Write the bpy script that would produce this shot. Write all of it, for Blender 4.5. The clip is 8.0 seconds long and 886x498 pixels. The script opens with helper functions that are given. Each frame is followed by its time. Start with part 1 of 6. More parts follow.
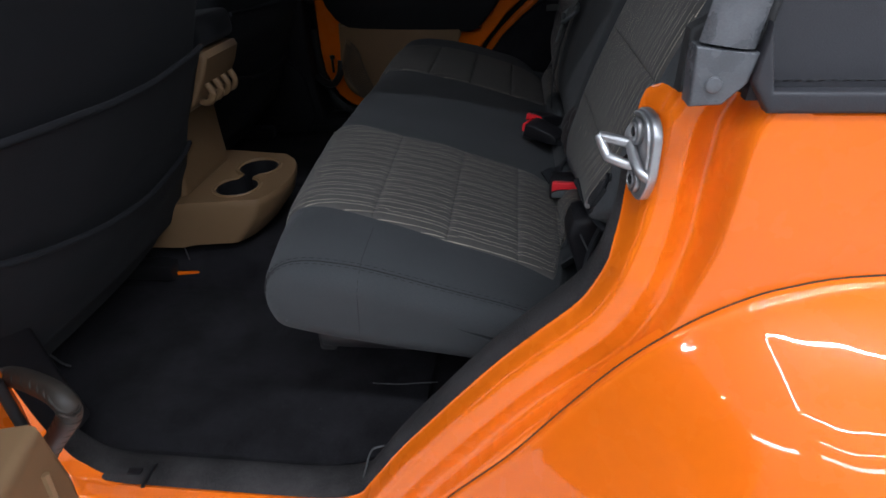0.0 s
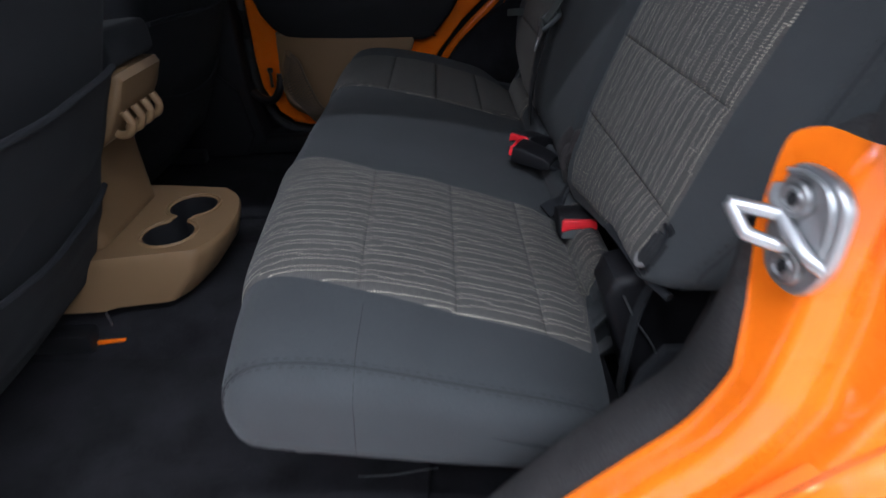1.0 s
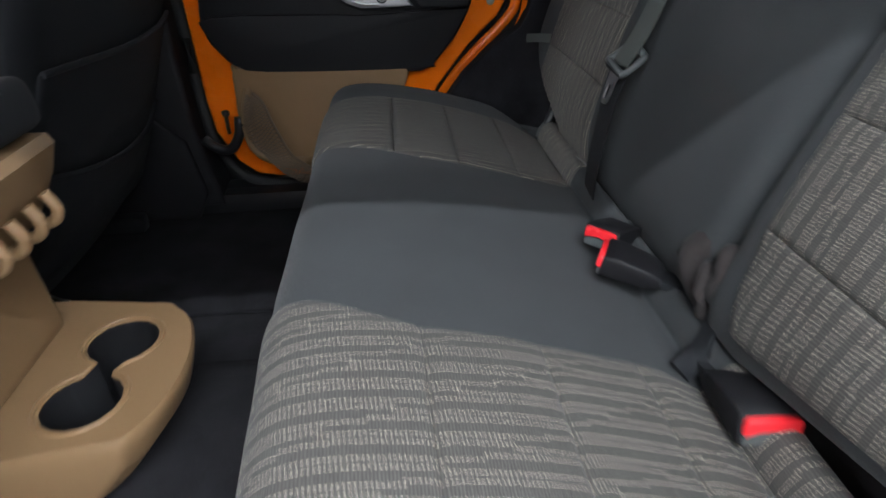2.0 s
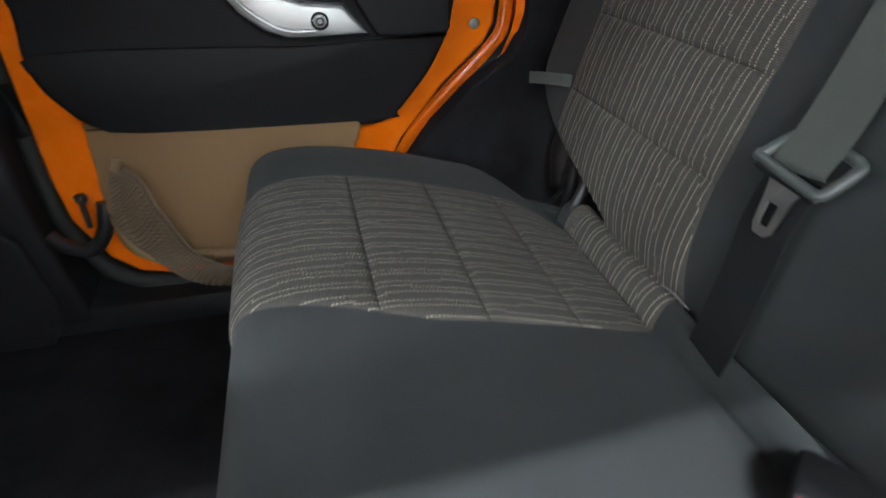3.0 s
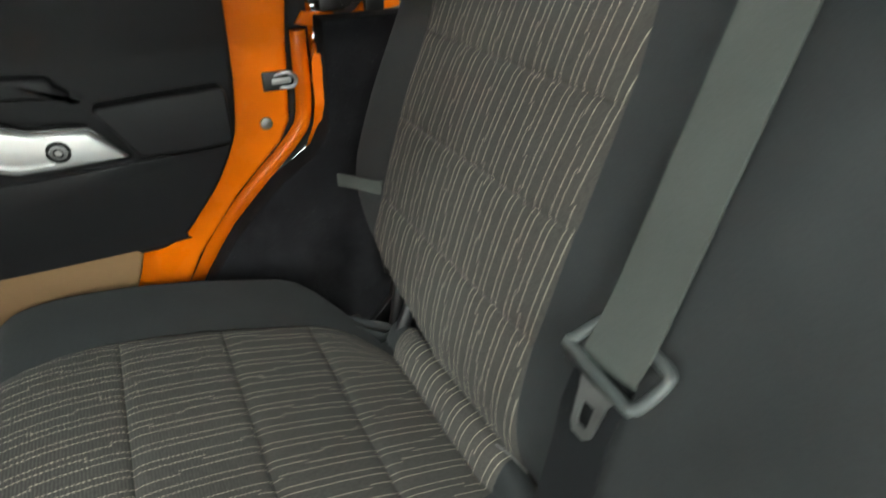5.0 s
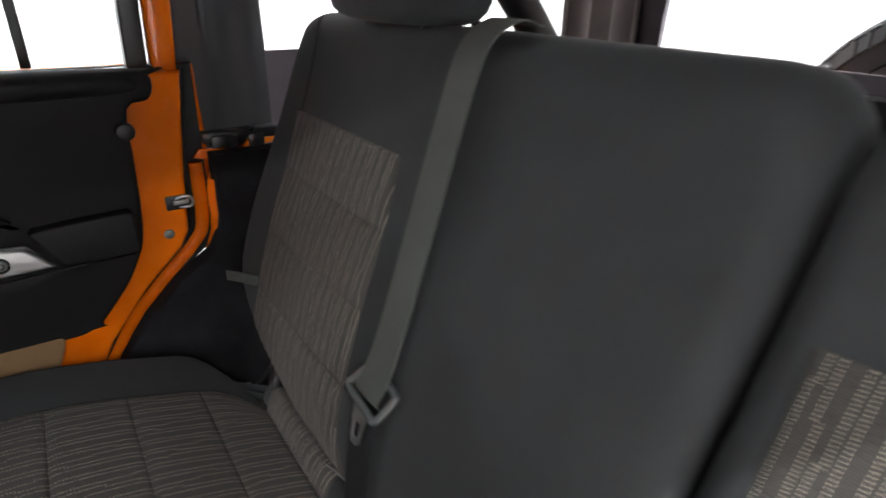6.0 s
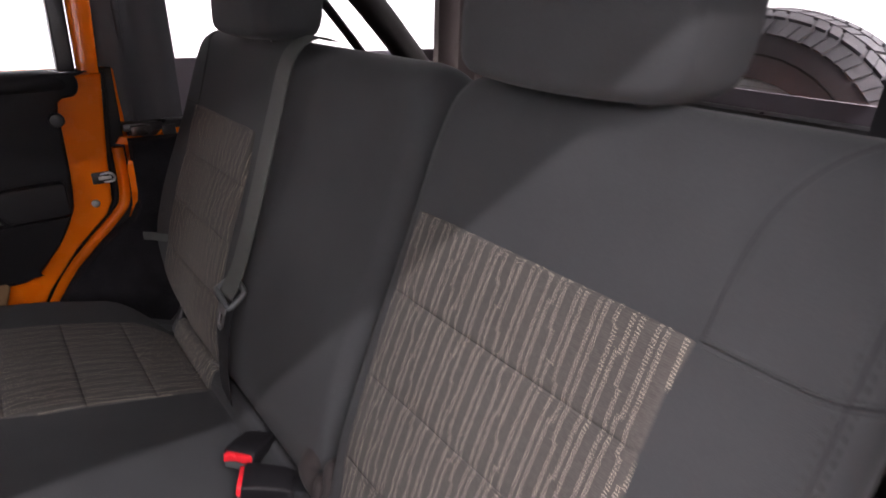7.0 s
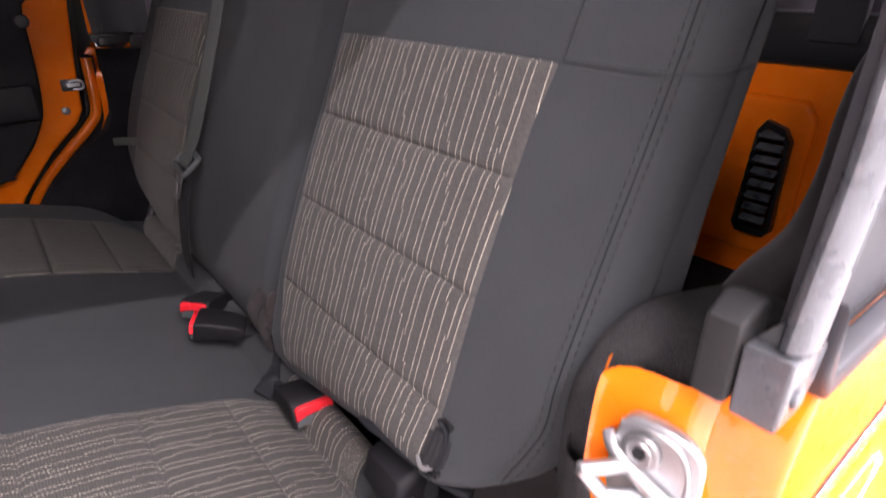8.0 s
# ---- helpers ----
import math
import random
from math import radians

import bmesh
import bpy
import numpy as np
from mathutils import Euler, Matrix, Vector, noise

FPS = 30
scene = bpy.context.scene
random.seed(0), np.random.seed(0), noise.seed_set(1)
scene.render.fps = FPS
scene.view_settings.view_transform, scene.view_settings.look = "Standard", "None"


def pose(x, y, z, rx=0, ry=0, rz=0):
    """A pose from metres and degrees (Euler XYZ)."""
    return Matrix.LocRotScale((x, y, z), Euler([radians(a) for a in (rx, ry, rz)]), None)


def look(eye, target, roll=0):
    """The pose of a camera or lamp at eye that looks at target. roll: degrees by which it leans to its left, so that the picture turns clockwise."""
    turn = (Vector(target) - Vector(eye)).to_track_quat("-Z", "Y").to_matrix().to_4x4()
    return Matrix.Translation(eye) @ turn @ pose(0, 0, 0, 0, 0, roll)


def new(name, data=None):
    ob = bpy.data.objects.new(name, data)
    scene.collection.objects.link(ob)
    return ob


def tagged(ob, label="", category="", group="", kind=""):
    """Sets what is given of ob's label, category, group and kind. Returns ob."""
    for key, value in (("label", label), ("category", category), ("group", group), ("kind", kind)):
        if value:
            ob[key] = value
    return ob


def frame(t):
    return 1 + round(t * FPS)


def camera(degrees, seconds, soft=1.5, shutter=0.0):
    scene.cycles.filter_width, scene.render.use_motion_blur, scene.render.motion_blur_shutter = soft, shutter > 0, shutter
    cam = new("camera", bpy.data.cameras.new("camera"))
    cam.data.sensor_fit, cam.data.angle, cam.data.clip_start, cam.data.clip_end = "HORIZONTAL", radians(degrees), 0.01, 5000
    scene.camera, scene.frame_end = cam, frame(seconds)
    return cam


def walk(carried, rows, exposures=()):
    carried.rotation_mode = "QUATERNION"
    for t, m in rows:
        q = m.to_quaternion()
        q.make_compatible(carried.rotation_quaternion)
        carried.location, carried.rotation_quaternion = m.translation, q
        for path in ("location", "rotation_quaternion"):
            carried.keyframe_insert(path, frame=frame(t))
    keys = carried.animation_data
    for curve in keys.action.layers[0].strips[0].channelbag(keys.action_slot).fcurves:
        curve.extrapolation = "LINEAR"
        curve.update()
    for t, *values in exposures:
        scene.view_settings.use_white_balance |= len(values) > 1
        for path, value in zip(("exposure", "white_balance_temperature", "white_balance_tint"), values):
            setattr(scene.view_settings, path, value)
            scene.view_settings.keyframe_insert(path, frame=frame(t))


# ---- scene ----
cam = camera(75.6, 8.0, shutter=0.42)
PATH = [
    (0, (0.164, -1.116, 1.307), (-0.064, 0.575, 0.263), -2.5),
    (0.5, (0.121, -1.073, 1.3), (0.004, 0.631, 0.258), -2.2),
    (1, (0.081, -0.955, 1.288), (0.067, 0.753, 0.247), -1.9),
    (1.5, (0.03, -0.79, 1.283), (0.083, 0.925, 0.254), -1.8),
    (1.7, (0.011, -0.727, 1.284), (0.081, 0.987, 0.256), -1.8),
    (2.8, (-0.072, -0.259, 1.264), (0.296, 1.391, 0.195), -0.1),
    (3, (-0.068, -0.195, 1.268), (0.344, 1.449, 0.207), 0.2),
    (3.5, (-0.042, -0.091, 1.267), (0.481, 1.526, 0.213), 0.3),
    (4, (-0.006, -0.068, 1.257), (0.646, 1.503, 0.205), 0.5),
    (4.5, (0.019, -0.058, 1.27), (0.776, 1.462, 0.215), 0.7),
    (5, (0.044, -0.076, 1.356), (0.872, 1.406, 0.298), 0.7),
    (5.2, (0.058, -0.103, 1.398), (0.915, 1.398, 0.391), 0.6),
    (6.3, (0.061, -0.427, 1.51), (1.164, 1.029, 0.694), 1.4),
    (6.5, (0.059, -0.504, 1.526), (1.186, 0.935, 0.712), 1.5),
    (7, (0.047, -0.668, 1.511), (1.2, 0.755, 0.707), 1.6),
    (7.5, (0.051, -0.767, 1.444), (1.209, 0.647, 0.631), 1.3),
    (8, (0.049, -0.804, 1.364), (1.18, 0.605, 0.507), 0.3),
]
EXPOSURES = [(0, -0.95, 5850, 12), (0.5, -0.6, 5850, 11), (1.0, -0.15, 5650, 12), (1.5, 0.5, 5850, 11), (3.0, 1.88, 6200, 5), (3.5, 1.6, 6300, 6), (4.5, 1.97, 6620, -3), (5.2, 2.45, 6600, -3), (6.5, 0.85, 6700, 24), (7.0, 1.0, 6750, 26), (7.5, 1.35, 6750, 28), (8.0, 1.1, 6650, 29)]
walk(cam, [(t, look(eye, target, roll)) for t, eye, target, roll in PATH], EXPOSURES)

# ---------------------------------------------------------------- world and lamps
world = bpy.data.worlds.new("world")
scene.world = world
world.use_nodes = True
wbg = world.node_tree.nodes["Background"]
wbg.inputs[0].default_value = (0.75, 0.82, 0.9, 1)
wbg.inputs[1].default_value = 0.05

STRIP_POWER = 19.0


def strip_lamp(x0, y0, x1, y1, z, gain=1.0, width=0.024):
    """A straight run of ceiling lamp between two points of the plan."""
    data = bpy.data.lights.new("strip_lamp", "AREA")
    data.shape = "RECTANGLE"
    length = math.hypot(x1 - x0, y1 - y0)
    data.size, data.size_y = length, width
    data.energy = STRIP_POWER * length * gain
    data.color = (0.98, 1.0, 1.02)
    ob = new("strip_lamp", data)
    ob.matrix_world = Matrix.Translation(((x0 + x1) / 2, (y0 + y1) / 2, z)) @ Matrix.Rotation(math.atan2(y1 - y0, x1 - x0), 4, "Z")
    return tagged(ob, "white strip lamp at ceiling height, some added as fill", "lamp", "ceiling strip lamps")


LAMP_Z = 2.93
# beside the open door: two rectangles of lamps end to end, the one towards the car's front stronger
for xa, xb, near, out in ((-6.2, -2.05, 1.9, 0.7), (-0.54, 4.3, 1.9, 0.45)):
    strip_lamp(xa, -1.73, xb, -1.73, LAMP_Z, near)
    strip_lamp(xa, -2.66, xb, -2.66, LAMP_Z, out)
    strip_lamp(xa - 0.03, -2.62, xa - 0.03, -1.78, LAMP_Z, out)
    if xb > 0:
        strip_lamp(xb + 0.03, -2.62, xb + 0.03, -1.78, LAMP_Z, out)
strip_lamp(-0.40, -3.05, 2.6, -3.05, LAMP_Z, 0.3)
# two wider strips added to light the far door and the seat backs
strip_lamp(-5.6, -3.4, -0.9, -3.4, LAMP_Z, 0.95, 0.1)
strip_lamp(-0.5, -3.4, 4.3, -3.4, LAMP_Z, 0.6, 0.1)
# unseen strips added on the far side and behind the car to whiten the walls
strip_lamp(-4.5, 5.3, 0.6, 5.3, LAMP_Z, 0.9, 0.6)
strip_lamp(1.0, 5.3, 6.5, 5.3, LAMP_Z, 0.9, 0.6)
strip_lamp(6.6, -4.0, 6.6, 4.0, LAMP_Z, 0.9, 0.6)


# ---------------------------------------------------------------- materials
class Nodes:
    """A short way to wire a node material."""

    def __init__(self, name):
        self.mat = bpy.data.materials.new(name)
        self.mat.use_nodes = True
        self.tree = self.mat.node_tree
        self.bsdf = self.tree.nodes["Principled BSDF"]

    def add(self, kind, **values):
        node = self.tree.nodes.new(kind)
        for key, value in values.items():
            if key in node.inputs:
                node.inputs[key].default_value = value
        return node

    def link(self, a, b):
        self.tree.links.new(a, b)

    def math(self, op, a, b=None, c=None):
        node = self.tree.nodes.new("ShaderNodeMath")
        node.operation = op
        for i, v in enumerate((a, b, c)):
            if v is None:
                continue
            if isinstance(v, (int, float)):
                node.inputs[i].default_value = v
            else:
                self.link(v, node.inputs[i])
        return node.outputs[0]

    def mix(self, fac, a, b):
        node = self.tree.nodes.new("ShaderNodeMix")
        node.data_type = "RGBA"
        for sock, v in ((node.inputs[0], fac), (node.inputs[6], a), (node.inputs[7], b)):
            if isinstance(v, (int, float)):
                sock.default_value = v
            elif isinstance(v, tuple):
                sock.default_value = (*v, 1)
            else:
                self.link(v, sock)
        return node.outputs[2]

    def coords(self):
        return self.add("ShaderNodeTexCoord").outputs["Object"]

    def noise(self, scale, detail=3, vector=None, rough=0.5):
        node = self.add("ShaderNodeTexNoise", Scale=scale, Detail=detail, Roughness=rough)
        self.link(vector if vector else self.coords(), node.inputs["Vector"])
        return node.outputs["Fac"]

    def ramp(self, fac, lo, hi, a=0.0, b=1.0):
        node = self.add("ShaderNodeMapRange")
        node.inputs["From Min"].default_value, node.inputs["From Max"].default_value = lo, hi
        node.inputs["To Min"].default_value, node.inputs["To Max"].default_value = a, b
        self.link(fac, node.inputs["Value"])
        return node.outputs["Result"]

    def bump(self, height, strength, distance=0.001):
        node = self.add("ShaderNodeBump", Strength=strength, Distance=distance)
        self.link(height, node.inputs["Height"])
        self.link(node.outputs["Normal"], self.bsdf.inputs["Normal"])

    def set(self, **values):
        for key, value in values.items():
            self.bsdf.inputs[key.replace("_", " ")].default_value = value
        return self


def surface(name, colour, rough, metal=0.0, vary=0.15, blotch=8.0, grain=900.0, bump=0.15, depth=0.0006, coat=0.0, sheen=0.0, rough_vary=0.08, spec=0.5):
    """A material with broad blotches, fine grain and a little relief."""
    n = Nodes(name)
    a = n.noise(blotch, 4)
    g = n.noise(grain, 2)
    m = n.math("ADD", n.math("MULTIPLY", a, 0.6), n.math("MULTIPLY", g, 0.4))
    f = n.ramp(m, 0.3, 0.7)
    dark = tuple(c * (1 - vary) for c in colour)
    light = tuple(min(1.0, c * (1 + vary)) for c in colour)
    n.link(n.mix(f, dark, light), n.bsdf.inputs["Base Color"])
    n.link(n.ramp(a, 0.3, 0.7, max(0.02, rough - rough_vary), min(1.0, rough + rough_vary)), n.bsdf.inputs["Roughness"])
    n.set(Metallic=metal, Coat_Weight=coat, Sheen_Weight=sheen, Specular_IOR_Level=spec)
    if coat:
        n.set(Coat_Roughness=0.04)
    if bump:
        n.bump(g, bump, depth)
    return n.mat


def woven(name, colour, vary, pitch, sheen=0.06, rough=0.9, strength=0.35, distance=0.0004):
    """A plain woven cloth: fine crossing threads and broad soft shading."""
    n = Nodes(name)
    uv = n.coords()
    broad = n.noise(14, 3)
    wave = []
    for axis in ("X", "Y", "Z"):
        w = n.add("ShaderNodeTexWave", Scale=1.0 / pitch, Distortion=0.6, Detail=1.0)
        w.bands_direction = axis
        n.link(uv, w.inputs["Vector"])
        wave.append(w.outputs["Fac"])
    thread = n.math("MULTIPLY", n.math("ADD", n.math("ADD", wave[0], wave[1]), wave[2]), 0.33)
    grain = n.noise(500, 2)
    f = n.ramp(n.math("ADD", n.math("MULTIPLY", broad, 0.55), n.math("MULTIPLY", grain, 0.45)), 0.3, 0.7)
    n.link(n.mix(f, tuple(c * (1 - vary) for c in colour), tuple(c * (1 + vary) for c in colour)), n.bsdf.inputs["Base Color"])
    n.set(Roughness=rough, Sheen_Weight=sheen, Sheen_Roughness=0.5, Specular_IOR_Level=0.25)
    n.bump(n.math("ADD", thread, grain), strength, distance)
    return n.mat


def striped_cloth(name):
    """Dark ribbed cloth with thin pale twisted threads along u, each of which steps to one side and back again; uv is in metres."""
    n = Nodes(name)
    sep = n.add("ShaderNodeSeparateXYZ")
    n.link(n.add("ShaderNodeTexCoord").outputs["UV"], sep.inputs[0])
    u, v = sep.outputs[0], sep.outputs[1]
    pitch, cycle, jog, lap = 0.0097, 0.250, 0.32, 0.005
    inside = n.add("ShaderNodeAttribute")
    inside.attribute_name = "inside"
    across = n.math("DIVIDE", v, pitch)
    row = n.math("FLOOR", across)
    seed = n.add("ShaderNodeTexWhiteNoise")
    seed.noise_dimensions = "1D"
    n.link(row, seed.inputs["W"])
    # every second thread steps the other way, and the steps wander along from thread to thread
    phase = n.math("ADD", n.math("MULTIPLY", row, 0.58), n.math("MULTIPLY", seed.outputs["Value"], 0.035))
    f = n.math("FRACT", n.math("SUBTRACT", n.math("DIVIDE", u, cycle), phase))
    off = n.math("SUBTRACT", n.math("FRACT", across), 0.5)
    over = n.math("ABSOLUTE", n.math("SUBTRACT", off, jog / 2))
    under = n.math("ABSOLUTE", n.math("ADD", off, jog / 2))
    first = n.math("MULTIPLY", n.ramp(over, 0.018, 0.038, 1.0, 0.0), n.math("LESS_THAN", f, 0.5 + lap))
    second = n.math("MULTIPLY", n.ramp(under, 0.018, 0.038, 1.0, 0.0), n.math("MAXIMUM", n.math("GREATER_THAN", f, 0.5 - lap), n.math("LESS_THAN", f, lap)))
    line = n.math("MULTIPLY", n.math("MAXIMUM", first, second), n.ramp(inside.outputs["Fac"], 0.5, 0.9))
    # the thread is twisted: short slanted strands with dark gaps
    strand = n.math("FRACT", n.math("DIVIDE", n.math("ADD", u, n.math("MULTIPLY", v, 0.9)), 0.0027))
    twist = n.ramp(n.math("ABSOLUTE", n.math("SUBTRACT", strand, 0.5)), 0.20, 0.33, 1.0, 0.05)
    thread = n.math("MULTIPLY", line, twist)
    # fine ribs across the threads, and a faint lighter nap
    rib = n.math("GREATER_THAN", n.math("FRACT", n.math("DIVIDE", u, 0.0019)), 0.5)
    grain = n.noise(420, 2)
    broad = n.noise(9, 3)
    ground = n.mix(n.math("MULTIPLY", rib, n.ramp(broad, 0.35, 0.65, 0.45, 0.9)), (0.062, 0.058, 0.0535), (0.094, 0.088, 0.081))
    ground = n.mix(n.ramp(grain, 0.35, 0.7, 0.0, 0.40), ground, (0.020, 0.019, 0.018))
    n.link(n.mix(thread, ground, (0.82, 0.74, 0.57)), n.bsdf.inputs["Base Color"])
    n.set(Roughness=0.9, Sheen_Weight=0.06, Sheen_Roughness=0.5, Specular_IOR_Level=0.2)
    n.bump(n.math("ADD", n.math("MULTIPLY", rib, 0.25), n.math("ADD", n.math("MULTIPLY", thread, 0.4), grain)), 0.40, 0.0005)
    return n.mat


def paint(name, colour):
    n = Nodes(name)
    a = n.noise(5, 3)
    peel = n.noise(170, 2)
    n.link(n.mix(n.ramp(a, 0.3, 0.7), tuple(c * 0.95 for c in colour), tuple(c * 1.04 for c in colour)), n.bsdf.inputs["Base Color"])
    n.link(n.ramp(n.noise(26, 4), 0.35, 0.75, 0.22, 0.34), n.bsdf.inputs["Roughness"])
    n.set(Coat_Weight=0.9, Coat_Roughness=0.02, Specular_IOR_Level=0.12)
    n.bump(peel, 0.02, 0.0003)
    return n.mat


def carpet_pile(name, colour):
    n = Nodes(name)
    g = n.noise(650, 3, rough=0.7)
    a = n.noise(16, 5)
    lint = n.ramp(n.noise(240, 2), 0.70, 0.76)
    base = n.mix(n.ramp(n.math("ADD", n.math("MULTIPLY", a, 0.5), n.math("MULTIPLY", g, 0.5)), 0.35, 0.65), tuple(c * 0.45 for c in colour), tuple(c * 1.9 for c in colour))
    dust = n.ramp(n.noise(5.5, 5, rough=0.65), 0.50, 0.72, 0.0, 0.55)
    base = n.mix(dust, base, tuple(min(1.0, c * 2.6) for c in colour))
    n.link(n.mix(n.math("MULTIPLY", lint, 0.35), base, (0.10, 0.095, 0.09)), n.bsdf.inputs["Base Color"])
    n.set(Roughness=0.97, Sheen_Weight=0.02, Specular_IOR_Level=0.1)
    n.bump(g, 0.9, 0.003)
    return n.mat


def pane_glass(name):
    n = Nodes(name)
    n.set(Roughness=0.02, Transmission_Weight=1.0, IOR=1.05)
    n.bsdf.inputs["Base Color"].default_value = (0.97, 0.98, 0.98, 1)
    return n.mat


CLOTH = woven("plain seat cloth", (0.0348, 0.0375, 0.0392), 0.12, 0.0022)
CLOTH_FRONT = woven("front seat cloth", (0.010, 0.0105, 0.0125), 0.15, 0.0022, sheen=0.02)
STRIPES = striped_cloth("striped seat cloth")
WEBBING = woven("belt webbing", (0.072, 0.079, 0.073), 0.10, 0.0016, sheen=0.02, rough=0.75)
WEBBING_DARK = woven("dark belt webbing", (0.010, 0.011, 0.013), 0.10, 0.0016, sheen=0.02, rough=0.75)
ORANGE = paint("orange car paint", (0.86, 0.168, 0.004))
BLACK_PLASTIC = surface("black grained plastic", (0.0098, 0.0094, 0.0108), 0.58, spec=0.25, grain=1400, bump=0.35, depth=0.0005)
SMOOTH_BLACK = surface("smooth black plastic", (0.012, 0.012, 0.013), 0.35, grain=900, bump=0.05)
GREY_PLASTIC = surface("grey tongue plastic", (0.070, 0.078, 0.078), 0.38, grain=900, bump=0.1)
TAN = surface("tan moulded plastic", (0.205, 0.125, 0.061), 0.48, vary=0.07, grain=1500, bump=0.35, depth=0.0004)
TAN_DARK = surface("tan rubber", (0.024, 0.020, 0.015), 0.6, vary=0.1, bump=0.2)
CARPET = carpet_pile("black carpet", (0.0115, 0.0110, 0.0128))
CARPET_GREY = carpet_pile("charcoal wheelhouse carpet", (0.034, 0.032, 0.032))
RUBBER = surface("black rubber", (0.012, 0.012, 0.012), 0.75, vary=0.2, bump=0.25, depth=0.001)
TYRE = surface("tyre rubber", (0.080, 0.076, 0.082), 0.72, vary=0.25, blotch=20, bump=0.3, depth=0.001)
STEEL = surface("zinc plated steel", (0.47, 0.475, 0.48), 0.42, metal=0.9, vary=0.12, blotch=60, bump=0.12)
DULL_STEEL = surface("dull grey steel", (0.30, 0.30, 0.30), 0.42, metal=0.9, vary=0.2, blotch=60)
SILVER = surface("satin silver trim", (0.62, 0.62, 0.62), 0.38, metal=0.55, vary=0.05, bump=0.05)
RED = surface("red buckle button", (0.72, 0.022, 0.030), 0.32, vary=0.05, bump=0.03)
VINYL = surface("black soft top cloth", (0.024, 0.024, 0.028), 0.55, vary=0.15, grain=1200, bump=0.4, depth=0.0006)
GREY_BRACKET = surface("weathered black plastic", (0.095, 0.098, 0.104), 0.30, vary=0.35, blotch=45, bump=0.03)
PADDING = woven("bar padding", (0.026, 0.0215, 0.021), 0.18, 0.003)
NET = surface("brown net cord", (0.12, 0.085, 0.055), 0.85, bump=0.2)
NET_GREY = woven("frayed grey felt", (0.16, 0.155, 0.15), 0.35, 0.003, sheen=0.2)
WALL = surface("white showroom wall", (0.85, 0.86, 0.86), 0.7, vary=0.02, blotch=2, bump=0.05)
FLOOR = surface("pale showroom floor", (0.55, 0.55, 0.54), 0.25, vary=0.06, blotch=3, bump=0.03)
GLASS = pane_glass("clear window pane")
TINTED = surface("tinted vinyl window", (0.070, 0.080, 0.092), 0.16, vary=0.1, blotch=6, bump=0.02)
CURTAIN_BACKLIT = woven("cover cloth with backlight in its brown", (0.046, 0.035, 0.033), 0.2, 0.003)
# lighter copy of the soft top cloth, with the backlight put into its colour
VINYL_BACKLIT = surface("curtain cloth with backlight in its grey", (0.125, 0.108, 0.125), 0.6, vary=0.12, grain=1200, bump=0.3, depth=0.0005)
THREAD_DARK = surface("dark seam thread", (0.026, 0.027, 0.028), 0.8, bump=0.1)
THREAD = surface("seam thread", (0.056, 0.059, 0.061), 0.8, bump=0.1)
GROOVE = surface("seam groove", (0.010, 0.010, 0.011), 0.95, bump=0.0)


# ---------------------------------------------------------------- builders
def thing(name, label, category, group="", kind="", at=(0, 0, 0)):
    ob = new(name)
    ob.empty_display_size = 0.05
    ob.location = at
    bpy.context.view_layer.update()
    return tagged(ob, label, category, group, kind)


def finish(bm, name, mat, smooth=50):
    bmesh.ops.recalc_face_normals(bm, faces=bm.faces)
    me = bpy.data.meshes.new(name)
    bm.to_mesh(me)
    bm.free()
    me.materials.append(mat)
    for p in me.polygons:
        p.use_smooth = smooth > 0
    if 0 < smooth < 180:
        me.set_sharp_from_angle(angle=radians(smooth))
    return me


def part(name, bm, mat, parent, label="", smooth=50):
    """Links a bmesh, in world coordinates, as one mesh under its parent."""
    ob = new(name, finish(bm, name, mat, smooth))
    if parent is not None:
        ob.parent = parent
        ob.matrix_parent_inverse = parent.matrix_world.inverted()
    return tagged(ob, label)


def solo(name, bm, mat, label, category, group="", kind="", smooth=50):
    """A thing that is one mesh."""
    return tagged(new(name, finish(bm, name, mat, smooth)), label, category, group, kind)


def bm_box(centre, size, bevel=0.0, rot=(0, 0, 0), segments=2):
    bm = bmesh.new()
    bmesh.ops.create_cube(bm, size=1.0)
    bmesh.ops.scale(bm, vec=size, verts=bm.verts)
    if bevel:
        bmesh.ops.bevel(bm, geom=bm.edges[:], offset=bevel, segments=segments, profile=0.6, affect="EDGES")
    bmesh.ops.transform(bm, matrix=pose(*centre, *rot), verts=bm.verts)
    return bm


def bm_cyl(centre, radius, depth, rot=(0, 0, 0), segs=24, bevel=0.0, radius2=None):
    bm = bmesh.new()
    bmesh.ops.create_cone(bm, cap_ends=True, segments=segs, radius1=radius, radius2=radius if radius2 is None else radius2, depth=depth)
    if bevel:
        rim = [e for e in bm.edges if abs(e.verts[0].co.z - e.verts[1].co.z) < 1e-6]
        bmesh.ops.bevel(bm, geom=rim, offset=bevel, segments=2, profile=0.5, affect="EDGES")
    bmesh.ops.transform(bm, matrix=pose(*centre, *rot), verts=bm.verts)
    return bm


def join(*bms):
    out = bmesh.new()
    for b in bms:
        me = bpy.data.meshes.new("tmp")
        b.to_mesh(me)
        b.free()
        out.from_mesh(me)
        bpy.data.meshes.remove(me)
    return out


